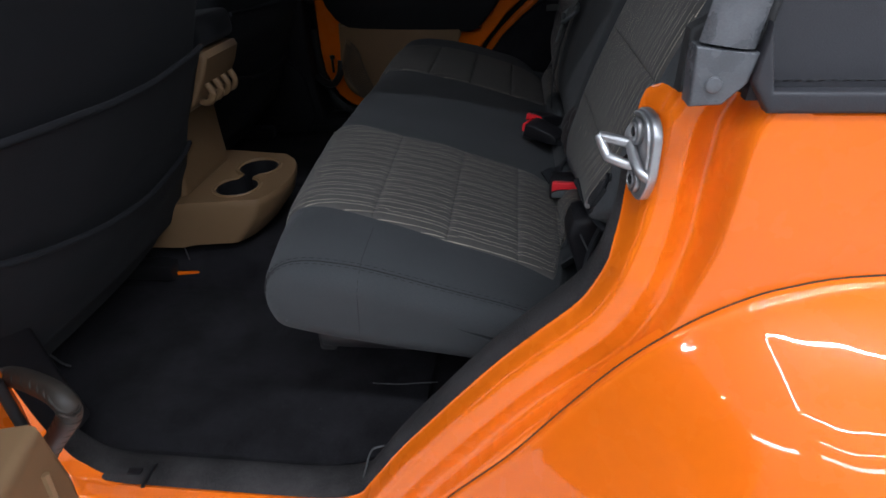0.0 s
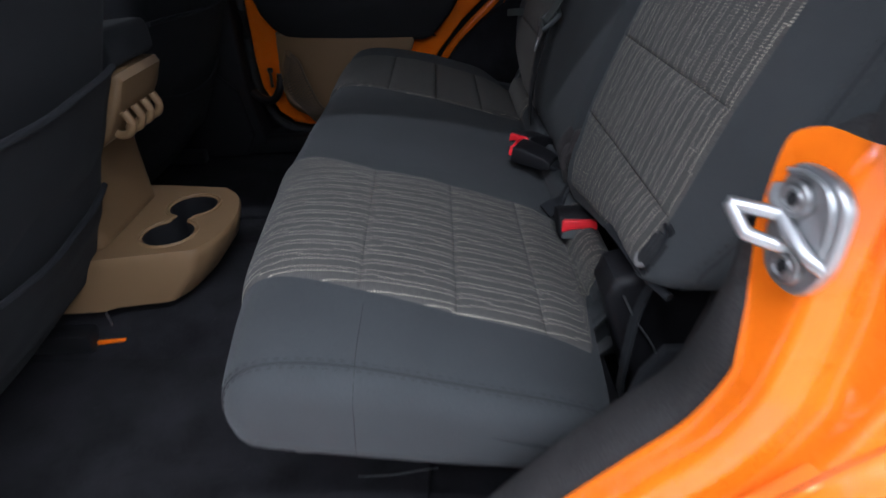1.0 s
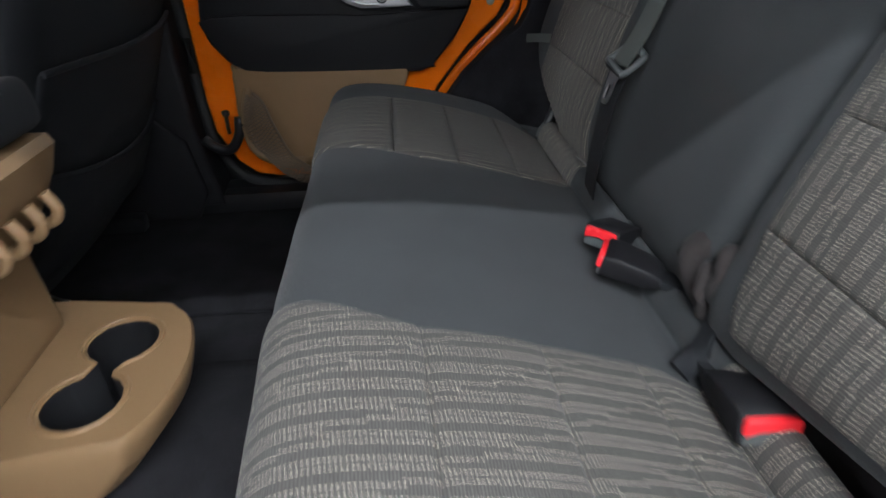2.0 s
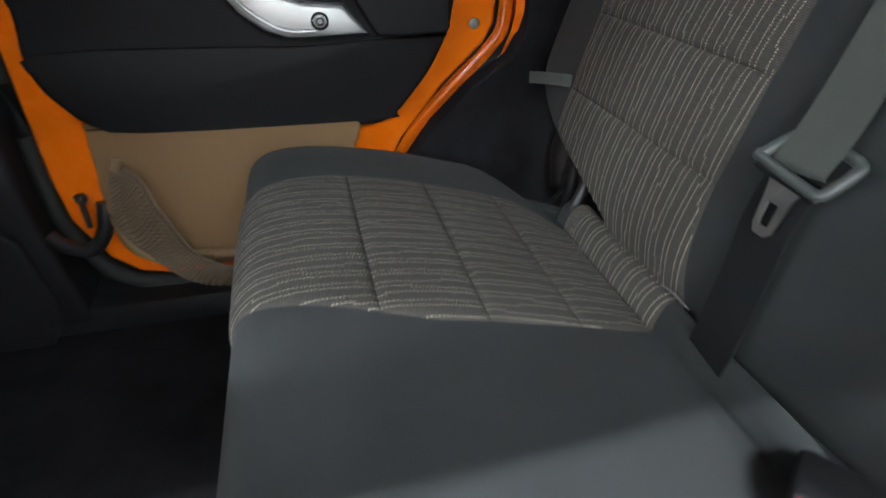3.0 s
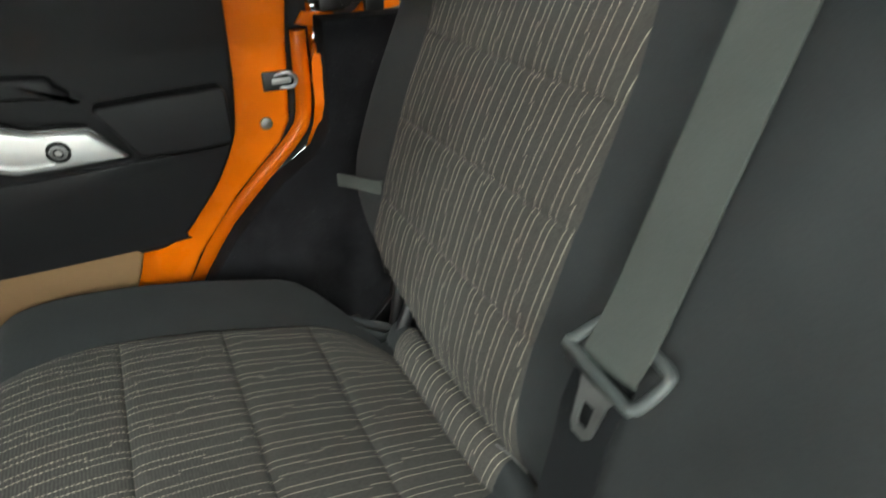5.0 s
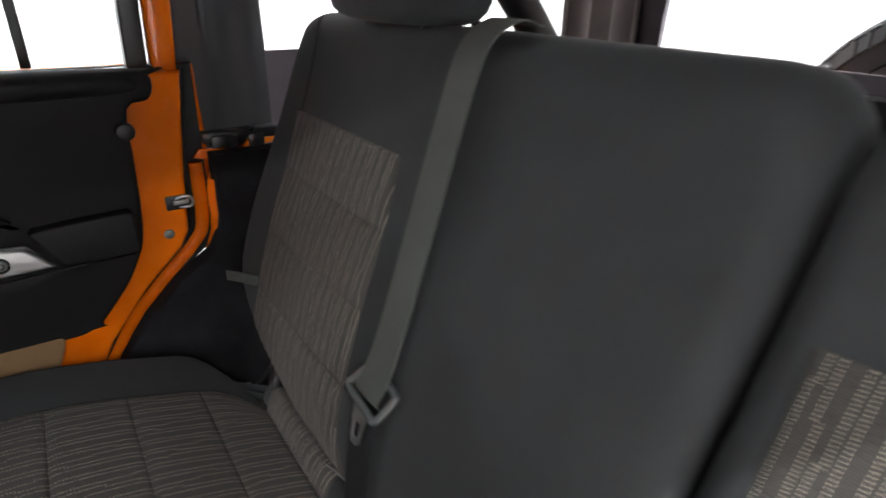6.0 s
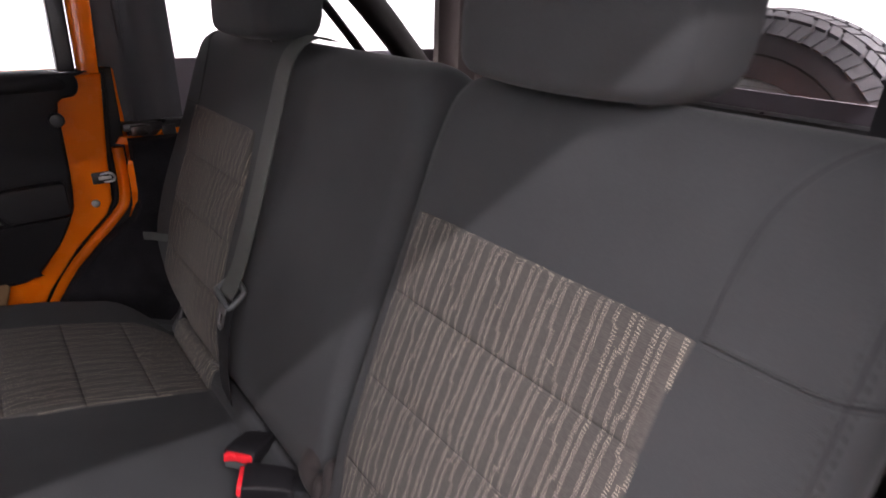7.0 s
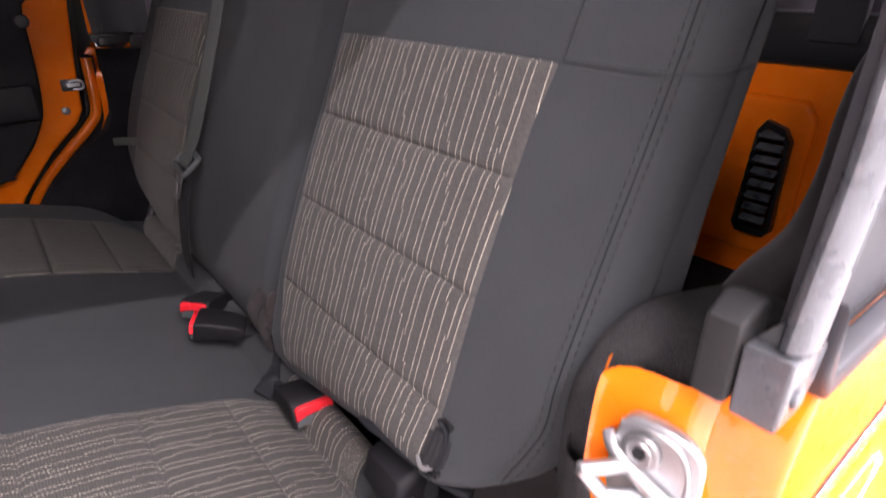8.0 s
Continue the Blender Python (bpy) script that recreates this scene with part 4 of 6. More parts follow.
def bench_cushion():
    pts = [(p.x, p.y) for p in smooth_line([(a, b, 0) for a, b in CUSHION], 4, closed=True)]
    cushion = part("cushion", shape_bench(bm_sweep(pts, -0.628, 0.592, 0.030, steps=7, span=70)), CLOTH, rear_seat, "plain dark grey cloth cushion", smooth=80)
    line = plane_line(CUSH_TOP)
    # the two inserts: their borders in x and y, and their seams in x
    near_low = [(-0.110, -0.487), (-0.045, -0.504), (0.003, -0.517), (0.085, -0.528), (0.170, -0.531), (0.300, -0.545)]
    near_high = [(-0.110, -0.172), (-0.065, -0.190), (-0.030, -0.213), (0.003, -0.231), (0.090, -0.240), (0.180, -0.242), (0.236, -0.254), (0.300, -0.262)]
    far_low = [(-0.110, 0.222), (-0.030, 0.192), (0.000, 0.178), (0.030, 0.169), (0.160, 0.173), (0.236, 0.178), (0.300, 0.188)]
    far_high = [(-0.110, 0.445), (-0.020, 0.464), (0.070, 0.459), (0.160, 0.458), (0.230, 0.470), (0.300, 0.470)]
    for low, high, xs in ((near_low, near_high, (0.003, 0.088, 0.175, 0.233)), (far_low, far_high, (-0.0055, 0.067, 0.160, 0.236))):
        seams = [arc_at(line, lambda p, lim=lim: p[0] >= lim and p[1] > 0.80 and p[0] > -0.07) for lim in xs]
        part("insert", shape_bench(bm_patch(line, low, high, 0, seams, low[0][1] - 0.1)), STRIPES, cushion, "black cloth insert with thin pale broken stripes", smooth=180)
    # piping round both ends of the bench
    for y in (-0.612, 0.576):
        edge = [(x, y, z) for x, z in [(-0.106, 0.915), (-0.098, 0.944), (-0.076, 0.960), (-0.048, 0.964), (-0.008, 0.960), (0.02, 0.954), (0.05, 0.946), (0.075, 0.939), (0.10, 0.932), (0.115, 0.928), (0.13, 0.923), (0.145, 0.918), (0.16, 0.913), (0.175, 0.908), (0.19, 0.903), (0.205, 0.898)]]
        mid = drape(cushion, [shape_point((a, b + (0.004 if y < 0 else -0.004), c + 0.003)) for a, b, c in edge], 0.0)
        part("seam", bm_tube(mid, 0.0009, segs=6, n=1), GROOVE, cushion)
        for d in (0.0005, 0.0075):
            part("stitching", bm_dashes(drape(cushion, [shape_point((a, b + (d if y < 0 else -d), c + 0.004)) for a, b, c in edge], 0.0004), 0.006, 0.003, 0.0006, n=1), GROOVE, cushion)
    for x in (0.002,):
        fall = [(x, -0.535, 0.97), (x, -0.58, 0.968), (x, -0.605, 0.962), (x - 0.001, -0.626, 0.935), (x - 0.003, -0.628, 0.90), (x - 0.006, -0.622, 0.86)]
        part("seam", bm_tube(drape(cushion, fall, 0.0), 0.0004, segs=6, n=1), GROOVE, cushion)
    # steel frame and feet below
    for y in (-0.50, 0.0, 0.50):
        part("bracket", bm_box((-0.075, y * 1.06, 0.825), (0.024, 0.04, 0.07), 0.006), RUBBER, rear_seat)
        part("leg", bm_box((0.20, y, 0.745), (0.035, 0.05, 0.17), 0.006), SMOOTH_BLACK, rear_seat)
    part("base_frame", bm_box((0.09, 0.0, 0.82), (0.34, 1.12, 0.03), 0.008), SMOOTH_BLACK, rear_seat)
    part("cross_tube", bm_tube([(-0.05, -0.55, 0.84), (-0.05, 0.0, 0.84), (-0.05, 0.55, 0.84)], 0.012, segs=10), DULL_STEEL, rear_seat)


bench_cushion()

BACK_FRONT = [(0.292, 0.885), (0.274, 0.915), (0.265, 0.945), (0.264, 0.985), (0.276, 1.040), (0.307, 1.140), (0.344, 1.226), (0.379, 1.310), (0.400, 1.370), (0.414, 1.405)]
BACK = BACK_FRONT + [(0.428, 1.430), (0.452, 1.443), (0.482, 1.440), (0.504, 1.418), (0.500, 1.36), (0.455, 1.22), (0.395, 1.05), (0.345, 0.90), (0.32, 0.872), (0.285, 0.868)]


NEAR_FRONT = [(0.253, 0.996), (0.257, 1.016), (0.272, 1.045)] + BACK_FRONT[5:]
NEAR_BACK = NEAR_FRONT + [(0.428, 1.430), (0.448, 1.442), (0.468, 1.438), (0.482, 1.416), (0.480, 1.36), (0.448, 1.24), (0.424, 1.13), (0.395, 1.04), (0.372, 1.000), (0.345, 0.988), (0.30, 0.980), (0.262, 0.984)]


def lower_foot(bm):
    """The narrow section's foot hangs lower towards its inner side."""
    for v in bm.verts:
        if v.co.z < 1.05 and v.co.y > -0.46:
            k = min(1.0, (v.co.y + 0.46) / 0.20)
            v.co.z -= 0.050 * k * min(1.0, (1.05 - v.co.z) / 0.06)


def seat_back(y0, y1, inserts, outer, outline, face):
    """One section of the split back; outer is the side (-1 or 1) on which it ends at the car's wall."""
    pts = [(p.x, p.y) for p in smooth_line([(a, b, 0) for a, b in outline], 4, closed=True)]
    bm = bm_sweep(pts, y0, y1, 0.030, steps=8, span=60)
    mid, half = (y0 + y1) / 2, (y1 - y0) / 2
    for v in bm.verts:
        y, z = v.co.y, v.co.z
        if v.co.x < 0.245 + (z - 0.9) * 0.42:
            v.co.x += 0.0018 * noise.noise(Vector((y * 8, z * 8, 5.0)))
        # rounded upper corners
        c = max(0.0, (abs(y - mid) - (half - 0.06)) / 0.06)
        if z > 1.32:
            v.co.z -= 0.018 * c * c * min(1.0, (z - 1.32) / 0.10)
        # the lower outer corner is cut away in a broad curve
        if outer < 0:
            edge = max(0.0, ((y - mid) * outer - (half - 0.20)) / 0.20)
            if z < 1.08 and edge > 0:
                v.co.y -= outer * 0.042 * edge * ((1.08 - z) / 0.06) ** 2
        else:
            edge = max(0.0, ((y - mid) * outer - (half - 0.30)) / 0.30)
            if z < 1.06 and edge > 0:
                v.co.y -= outer * min(0.26, 0.10 * ((1.06 - z) / 0.07) ** 2) * edge
    if outer < 0:
        lower_foot(bm)
    cover = part("backrest", bm, CLOTH, rear_seat, "plain dark grey cloth backrest section", smooth=80)
    line = [p for p in plane_line(face, 24) if 0.888 <= p[1] <= 1.314]
    seams = [arc_at(line, lambda p, lim=lim: p[1] >= lim) for lim in (1.049, 1.141, 1.229)]
    for low, high in inserts:
        bm = bm_patch(line, low, high, 1, seams, low[0][1] - 0.1)
        rim = 0.502
        gone = []
        for f in bm.faces:
            c = f.calc_center_median()
            d = rim - c.y * outer
            if outer > 0 and d < 0.17 and c.z < 1.006 - d * 0.38:
                gone.append(f)
        bmesh.ops.delete(bm, geom=gone, context="FACES")
        if outer < 0:
            lower_foot(bm)
        part("insert", bm, STRIPES, cover, "black cloth insert with thin pale broken stripes", smooth=180)
    return cover


NEAR_INSERT = ([(0.98, -0.530), (1.07, -0.528), (1.14, -0.525), (1.23, -0.522), (1.27, -0.522), (1.32, -0.529)], [(0.98, -0.255), (1.02, -0.235), (1.046, -0.226), (1.14, -0.224), (1.23, -0.220), (1.32, -0.217)])
FAR_INSERT = ([(0.88, 0.165), (0.94, 0.178), (1.047, 0.189), (1.154, 0.193), (1.25, 0.205), (1.32, 0.221)], [(0.88, 0.500), (1.04, 0.495), (1.13, 0.499), (1.218, 0.506), (1.32, 0.525)])
near_back = seat_back(-0.632, -0.192, [NEAR_INSERT], -1, NEAR_BACK, NEAR_FRONT)
far_back = seat_back(-0.186, 0.608, [FAR_INSERT], 1, BACK, BACK_FRONT)


def back_seams():
    # near section: yoke seam to the side, seam up to the top, double stitching down the bolster
    def front(z):
        for (xa, za), (xb, zb) in zip(BACK_FRONT, BACK_FRONT[1:]):
            if za <= z <= zb:
                return xa + (xb - xa) * (z - za) / (zb - za)
        return 0.43
    for parent, ys, yo, sgn in ((near_back, -0.528, -0.610, -1), (far_back, 0.507, 0.585, 1)):
        yoke = [(0.3795, ys, 1.311), (0.380, ys + 0.03 * sgn, 1.310), (0.382, ys + 0.07 * sgn, 1.309), (0.390, yo + 0.004 * sgn, 1.310), (0.410, yo + 0.022 * sgn, 1.312), (0.44, yo + 0.022 * sgn, 1.315)]
        rise = [(0.3795, ys, 1.311), (0.389, ys + 0.001 * sgn, 1.34), (0.402, ys + 0.005 * sgn, 1.375), (0.416, ys + 0.014 * sgn, 1.405), (0.430, ys + 0.032 * sgn, 1.430), (0.450, ys + 0.050 * sgn, 1.438)]
        for line in (yoke, rise):
            part("seam", bm_tube(drape(parent, line, 0.0001), 0.0007, segs=6, n=1), GROOVE, parent)
            for d in (-1, 1):
                part("welt", bm_tube(drape(parent, [(x, y + 0.0035 * d * (line is rise), z + 0.0035 * d * (line is yoke)) for x, y, z in line], -0.0018), 0.0024, segs=6, n=1), CLOTH, parent)
    side = [(front(z) + 0.0022, -0.612 + 0.038 * (max(0.0, 1.08 - z) / 0.06) ** 2, z) for z in (0.995, 1.015, 1.04, 1.08, 1.12, 1.20, 1.28, 1.34, 1.385)]
    part("seam", bm_tube(drape(near_back, side, 0.0001), 0.0008, segs=6, n=1), GROOVE, near_back)
    for d in (-0.0042, 0.0042):
        laid = drape(near_back, [(x - d * 0.55, y + d, z) for x, y, z in side], 0.0004)
        part("stitching", bm_dashes(laid, 0.0046, 0.0030, 0.0010, n=1), THREAD_DARK, near_back)


back_seams()


def seat_latch_details():
    """Fold-down handles and the dark hardware at the foot of the seat backs."""
    hw = rear_seat
    part("hinge_bracket", bm_prism([(0.18, 0.75), (0.30, 0.74), (0.33, 0.90), (0.30, 0.96), (0.265, 0.95), (0.235, 0.88)], -0.610, -0.598, 0.002), SMOOTH_BLACK, hw)
    part("hinge_bracket", bm_prism([(0.20, 0.75), (0.30, 0.74), (0.33, 0.88), (0.29, 0.92), (0.25, 0.87)], -0.560, -0.552, 0.002), SMOOTH_BLACK, hw)
    part("hinge_pivot", bm_cyl((0.285, -0.60, 0.905), 0.012, 0.05, (90, 0, 0), bevel=0.002), DULL_STEEL, hw)
    part("rod", bm_tube([(0.205, -0.615, 0.80), (0.235, -0.612, 0.85), (0.26, -0.612, 0.88)], 0.003, segs=6), DULL_STEEL, hw)
    part("rod", bm_tube([(0.235, -0.585, 0.79), (0.262, -0.582, 0.85)], 0.003, segs=6), DULL_STEEL, hw)
    far = rear_seat
    part("hinge_bracket", bm_prism([(0.18, 0.80), (0.30, 0.80), (0.33, 0.90), (0.30, 0.915), (0.245, 0.86)], 0.490, 0.500, 0.002), SMOOTH_BLACK, far)
    part("release_handle", bm_tube([(0.292, 0.478, 0.945), (0.280, 0.462, 0.915), (0.262, 0.438, 0.888), (0.246, 0.412, 0.884), (0.255, 0.402, 0.915), (0.275, 0.41, 0.955)], 0.008, segs=8), SMOOTH_BLACK, far)
    # pull strap on the far bolster
    st = rear_seat
    part("pull_strap", bm_ribbon([(0.281, 0.500, 1.056), (0.272, 0.512, 1.055), (0.261, 0.542, 1.050), (0.250, 0.568, 1.045)], 0.016, 0.003, (0.1, 0.1, 1)), WEBBING, st)
    # cut-out with a belt guide in the near insert's lower corner
    gd = near_back
    part("slot_lip", bm_tube(drape(gd, [(0.266, -0.526, 1.046), (0.266, -0.538, 1.040), (0.266, -0.543, 1.022), (0.264, -0.540, 1.005), (0.262, -0.528, 0.995)], 0.0025), 0.0018, segs=8, n=1), CLOTH_FRONT, gd, "folded dark cloth lip")
    part("slot", join(*[bm_tube(drape(gd, [(0.268, y, 1.040 - abs(y + 0.531) * 0.8), (0.266, y - 0.002, 1.020), (0.263, y, 1.000)], -0.0012), 0.0052, segs=8, n=1) for y in (-0.522, -0.528, -0.534, -0.540)]), GROOVE, gd, "dark slot in the cover")
    part("slot_strap", bm_box((0.2725, -0.535, 1.043), (0.005, 0.013, 0.008), 0.002, (8, 16, 0)), SMOOTH_BLACK, gd, "black strap end in the slot")
    part("frayed_end", bm_tube([(0.254, -0.519, 1.012), (0.251, -0.526, 1.006), (0.255, -0.534, 1.010), (0.260, -0.538, 1.018)], 0.0030, segs=8), NET_GREY, gd, "pale frayed cloth end")
    part("flap", bm_tube([(0.262, -0.420, 0.982), (0.248, -0.442, 0.997), (0.250, -0.470, 0.999), (0.253, -0.498, 0.998), (0.257, -0.535, 0.998), (0.268, -0.566, 0.996)], 0.0045, segs=8, flat=0.8, n=5), CLOTH_FRONT, gd, "rolled dark edge of the cover")
    # dark sheets added so that the shaded gap below the backs stays black
    part("gap_sheet", bm_box((0.325, -0.40, 0.90), (0.012, 0.40, 0.19), 0.003, (0, 14, 0)), PADDING, rear_seat, "dark sheet added behind the gap under the backrest")
    part("gap_sheet", bm_box((0.342, 0.21, 0.885), (0.012, 0.78, 0.24), 0.003, (0, 10, 0)), PADDING, rear_seat, "dark sheet added behind the gap under the backrest")
    part("side_cover", bm_prism([(0.215, 0.80), (0.232, 0.88), (0.245, 0.935), (0.262, 0.962), (0.315, 0.962), (0.350, 0.90), (0.350, 0.79)], -0.594, -0.584, 0.003), CLOTH_FRONT, rear_seat, "black plastic hinge cover")
    part("hinge_cover", bm_prism([(0.275, 0.825), (0.248, 0.910), (0.233, 0.953), (0.240, 0.976), (0.262, 0.982), (0.33, 0.982), (0.352, 0.90), (0.352, 0.82)], -0.513, -0.452, 0.010), BLACK_PLASTIC, rear_seat, "black moulded hinge cover")
    part("cable", bm_tube([(0.248, -0.516, 0.962), (0.262, -0.518, 0.935), (0.282, -0.518, 0.905), (0.292, -0.520, 0.885)], 0.0012, segs=6), DULL_STEEL, rear_seat, "thin steel release cable")
    part("web_strap", bm_ribbon([(0.275, -0.515, 0.985), (0.262, -0.520, 0.950), (0.252, -0.535, 0.905), (0.250, -0.54, 0.86)], 0.018, 0.003, (0.1, 1, 0.2)), WEBBING_DARK, rear_seat)


seat_latch_details()


def headrest(y, label):
    hr = thing("headrest", label, "headrest", "rear headrests", at=(0.445, y, 1.43))
    w = 0.117
    prof = [(-0.055, 0.0), (-0.062, 0.03), (-0.055, 0.10), (-0.040, 0.16), (-0.010, 0.19), (0.030, 0.18), (0.050, 0.12), (0.052, 0.05), (0.040, 0.0), (0.0, -0.008)]
    pts = [(p.x + 0.455, p.y + 1.447) for p in smooth_line([(a, b, 0) for a, b in prof], 4, closed=True)]
    bm = bm_sweep(pts, y - w, y + w, 0.030, steps=10, span=20, shrink=0.105)
    for v in bm.verts:
        d = (v.co.y - y) / w
        v.co.x += 0.014 * d * d
        v.co.z += 0.005 * d * d * (1 - 2.5 * min(1.0, max(0.0, (v.co.z - 1.447) / 0.19)))
    part("pad", bm, CLOTH, hr, "dark grey cloth pad", smooth=80)
    for d in (-0.07, 0.07):
        part("post", bm_cyl((0.452, y + d, 1.435), 0.006, 0.06, segs=12), STEEL, hr)
        part("collar", bm_cyl((0.452, y + d, 1.440), 0.013, 0.008, segs=16, bevel=0.002), SMOOTH_BLACK, hr)


headrest(-0.347, "dark grey cloth headrest on chrome posts above the narrow section")
headrest(0.340, "dark grey cloth headrest on chrome posts above the wide section")


# ---------------------------------------------------------------- belts and buckles
def buckle(at, rot, label, scale=0.85):
    """A belt buckle: body, red button in its mouth, grey lip, boot below. Built pointing along -x."""
    b = thing("seat_belt_buckle", label, "belt buckle", "rear belt buckles", at=at)
    m = pose(*at, *rot) @ Matrix.Scale(scale, 4)

    def put(bm, name, mat, label=""):
        bmesh.ops.transform(bm, matrix=m, verts=bm.verts)
        part(name, bm, mat, b, label)
    side = [(0.0, -0.011), (0.0, 0.016), (0.003, 0.019), (0.020, 0.020), (0.060, 0.015), (0.074, 0.009), (0.076, -0.004), (0.060, -0.009)]
    body = bm_prism(side, -0.026, 0.026, 0.004)
    for v in body.verts:
        v.co.y *= 1 - 1.6 * max(0.0, v.co.x - 0.02)
    put(body, "housing", BLACK_PLASTIC)
    put(bm_prism([(-0.0215, -0.010), (0.0215, -0.010), (0.0225, -0.002), (0.012, 0.002), (0.0, 0.0035), (-0.012, 0.002), (-0.0225, -0.002)], -0.0035, 0.004, 0.0008, axis="x"), "lip", GREY_PLASTIC, "grey buckle mouth")
    put(bm_prism([(0.0225, 0.000), (0.0225, 0.0135), (0.020, 0.0165), (-0.020, 0.0165), (-0.0225, 0.0135), (-0.0225, 0.000), (-0.012, 0.0035), (0.0, 0.005), (0.012, 0.0035)], -0.0062, 0.006, 0.0016, axis="x"), "button", RED, "bright red release button")
    put(bm_box((0.098, 0, -0.002), (0.055, 0.034, 0.010), 0.004), "stalk", WEBBING_DARK)
    return b


buckle((0.247, -0.332, 0.929), (0, 8, 86), "black belt buckle with a red button lying on the striped cushion", 0.95)
buckle((0.206, -0.054, 0.940), (0, 10, 40), "black belt buckle with a red button beside its twin")
buckle((0.195, -0.096, 0.943), (0, 10, -28), "black belt buckle with a red button beside its twin")


def bench_tabs():
    """Loose cloth boots where the buckles come out between cushion and back."""
    bt = thing("buckle_boot", "dark cloth boot at the seat gap", "cloth boot", at=(0.27, -0.2, 0.88))
    part("boot", bm_tube([(0.300, -0.185, 0.900), (0.276, -0.170, 0.940), (0.268, -0.152, 0.975), (0.285, -0.155, 1.000)], 0.020, segs=10, flat=0.8), PADDING, bt)
    part("fold", bm_tube([(0.296, -0.190, 0.985), (0.272, -0.197, 1.008), (0.262, -0.205, 0.990), (0.262, -0.200, 0.962), (0.276, -0.190, 0.945)], 0.0085, segs=10, flat=0.7), PADDING, bt, "bunched dark cloth")
    part("fold", bm_tube([(0.290, -0.180, 0.965), (0.262, -0.186, 0.985), (0.252, -0.196, 0.962), (0.258, -0.196, 0.935)], 0.007, segs=10, flat=0.7), PADDING, bt, "bunched dark cloth")
    part("web", bm_ribbon([(0.285, -0.205, 0.965), (0.262, -0.215, 0.945), (0.240, -0.232, 0.920), (0.220, -0.245, 0.912)], 0.022, 0.004, (0.5, 0.7, 0.5)), WEBBING_DARK, bt)


bench_tabs()


def shoulder_belt():
    belt = thing("seat_belt", "grey seat belt hanging down the seat back with its tongue", "seat belt", at=(0.3, 0.12, 0.9))
    upper = [(0.470, 0.128, 1.450), (0.440, 0.128, 1.455), (0.404, 0.128, 1.432), (0.375, 0.126, 1.36), (0.335, 0.120, 1.25), (0.297, 0.1125, 1.155), (0.279, 0.108, 1.122), (0.268, 0.106, 1.106), (0.267, 0.105, 1.099)]
    part("webbing", bm_ribbon(upper, 0.0445, 0.0016, (0, 1, 0)), WEBBING, belt, "grey belt webbing")
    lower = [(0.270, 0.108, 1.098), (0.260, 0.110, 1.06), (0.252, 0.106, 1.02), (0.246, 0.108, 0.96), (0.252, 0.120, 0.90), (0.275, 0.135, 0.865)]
    # the lower belt's shade is put in by using the darker webbing colour
    part("lower_webbing", bm_ribbon(lower, 0.047, 0.0016, (0.05, 1, 0.1)), WEBBING_DARK, belt, "lower belt webbing, its shade put into the colour")
    # tongue: a slotted plastic frame that the webbing runs through, and the steel blade below it
    def slant(bm, k, z0):
        for v in bm.verts:
            v.co.x += k * (v.co.z - z0)
        return bm
    ring = [(0.1375, 1.0990), (0.1385, 1.1020), (0.1330, 1.1140), (0.1275, 1.1190), (0.1175, 1.1200), (0.0885, 1.1180), (0.0760, 1.1165), (0.0720, 1.1130), (0.0735, 1.1000), (0.0770, 1.0960), (0.0830, 1.0955)]
    bm = bm_tube([(0.2625 + 1.15 * (z - 1.099), y, z) for y, z in ring], 0.0043, segs=12, n=4, closed=True)
    bar = part("tongue_frame", bm, GREY_PLASTIC, belt, "grey plastic tongue frame")
    part("tongue_lip", bm_tube([(0.2600, 0.136, 1.0950), (0.2600, 0.110, 1.0932), (0.2600, 0.080, 1.0915)], 0.0034, segs=8), SMOOTH_BLACK, bar)
    outer = [(0.1212, 1.0950), (0.1173, 1.0818), (0.1129, 1.0580), (0.1089, 1.0528), (0.0983, 1.0528), (0.0939, 1.0572), (0.0926, 1.0818), (0.0878, 1.0932)]
    inner = [(0.1107, 1.0765), (0.1102, 1.0730), (0.1091, 1.0616), (0.1076, 1.0589), (0.1010, 1.0589), (0.0992, 1.0616), (0.0999, 1.0730), (0.1001, 1.0765)]
    bm = slant(bm_plate_ring(outer, inner, 0.2585, 0.2610, axis="x"), 0.30, 1.09)
    part("tongue_blade", bm, DULL_STEEL, belt, "steel tongue blade with a slot")


shoulder_belt()


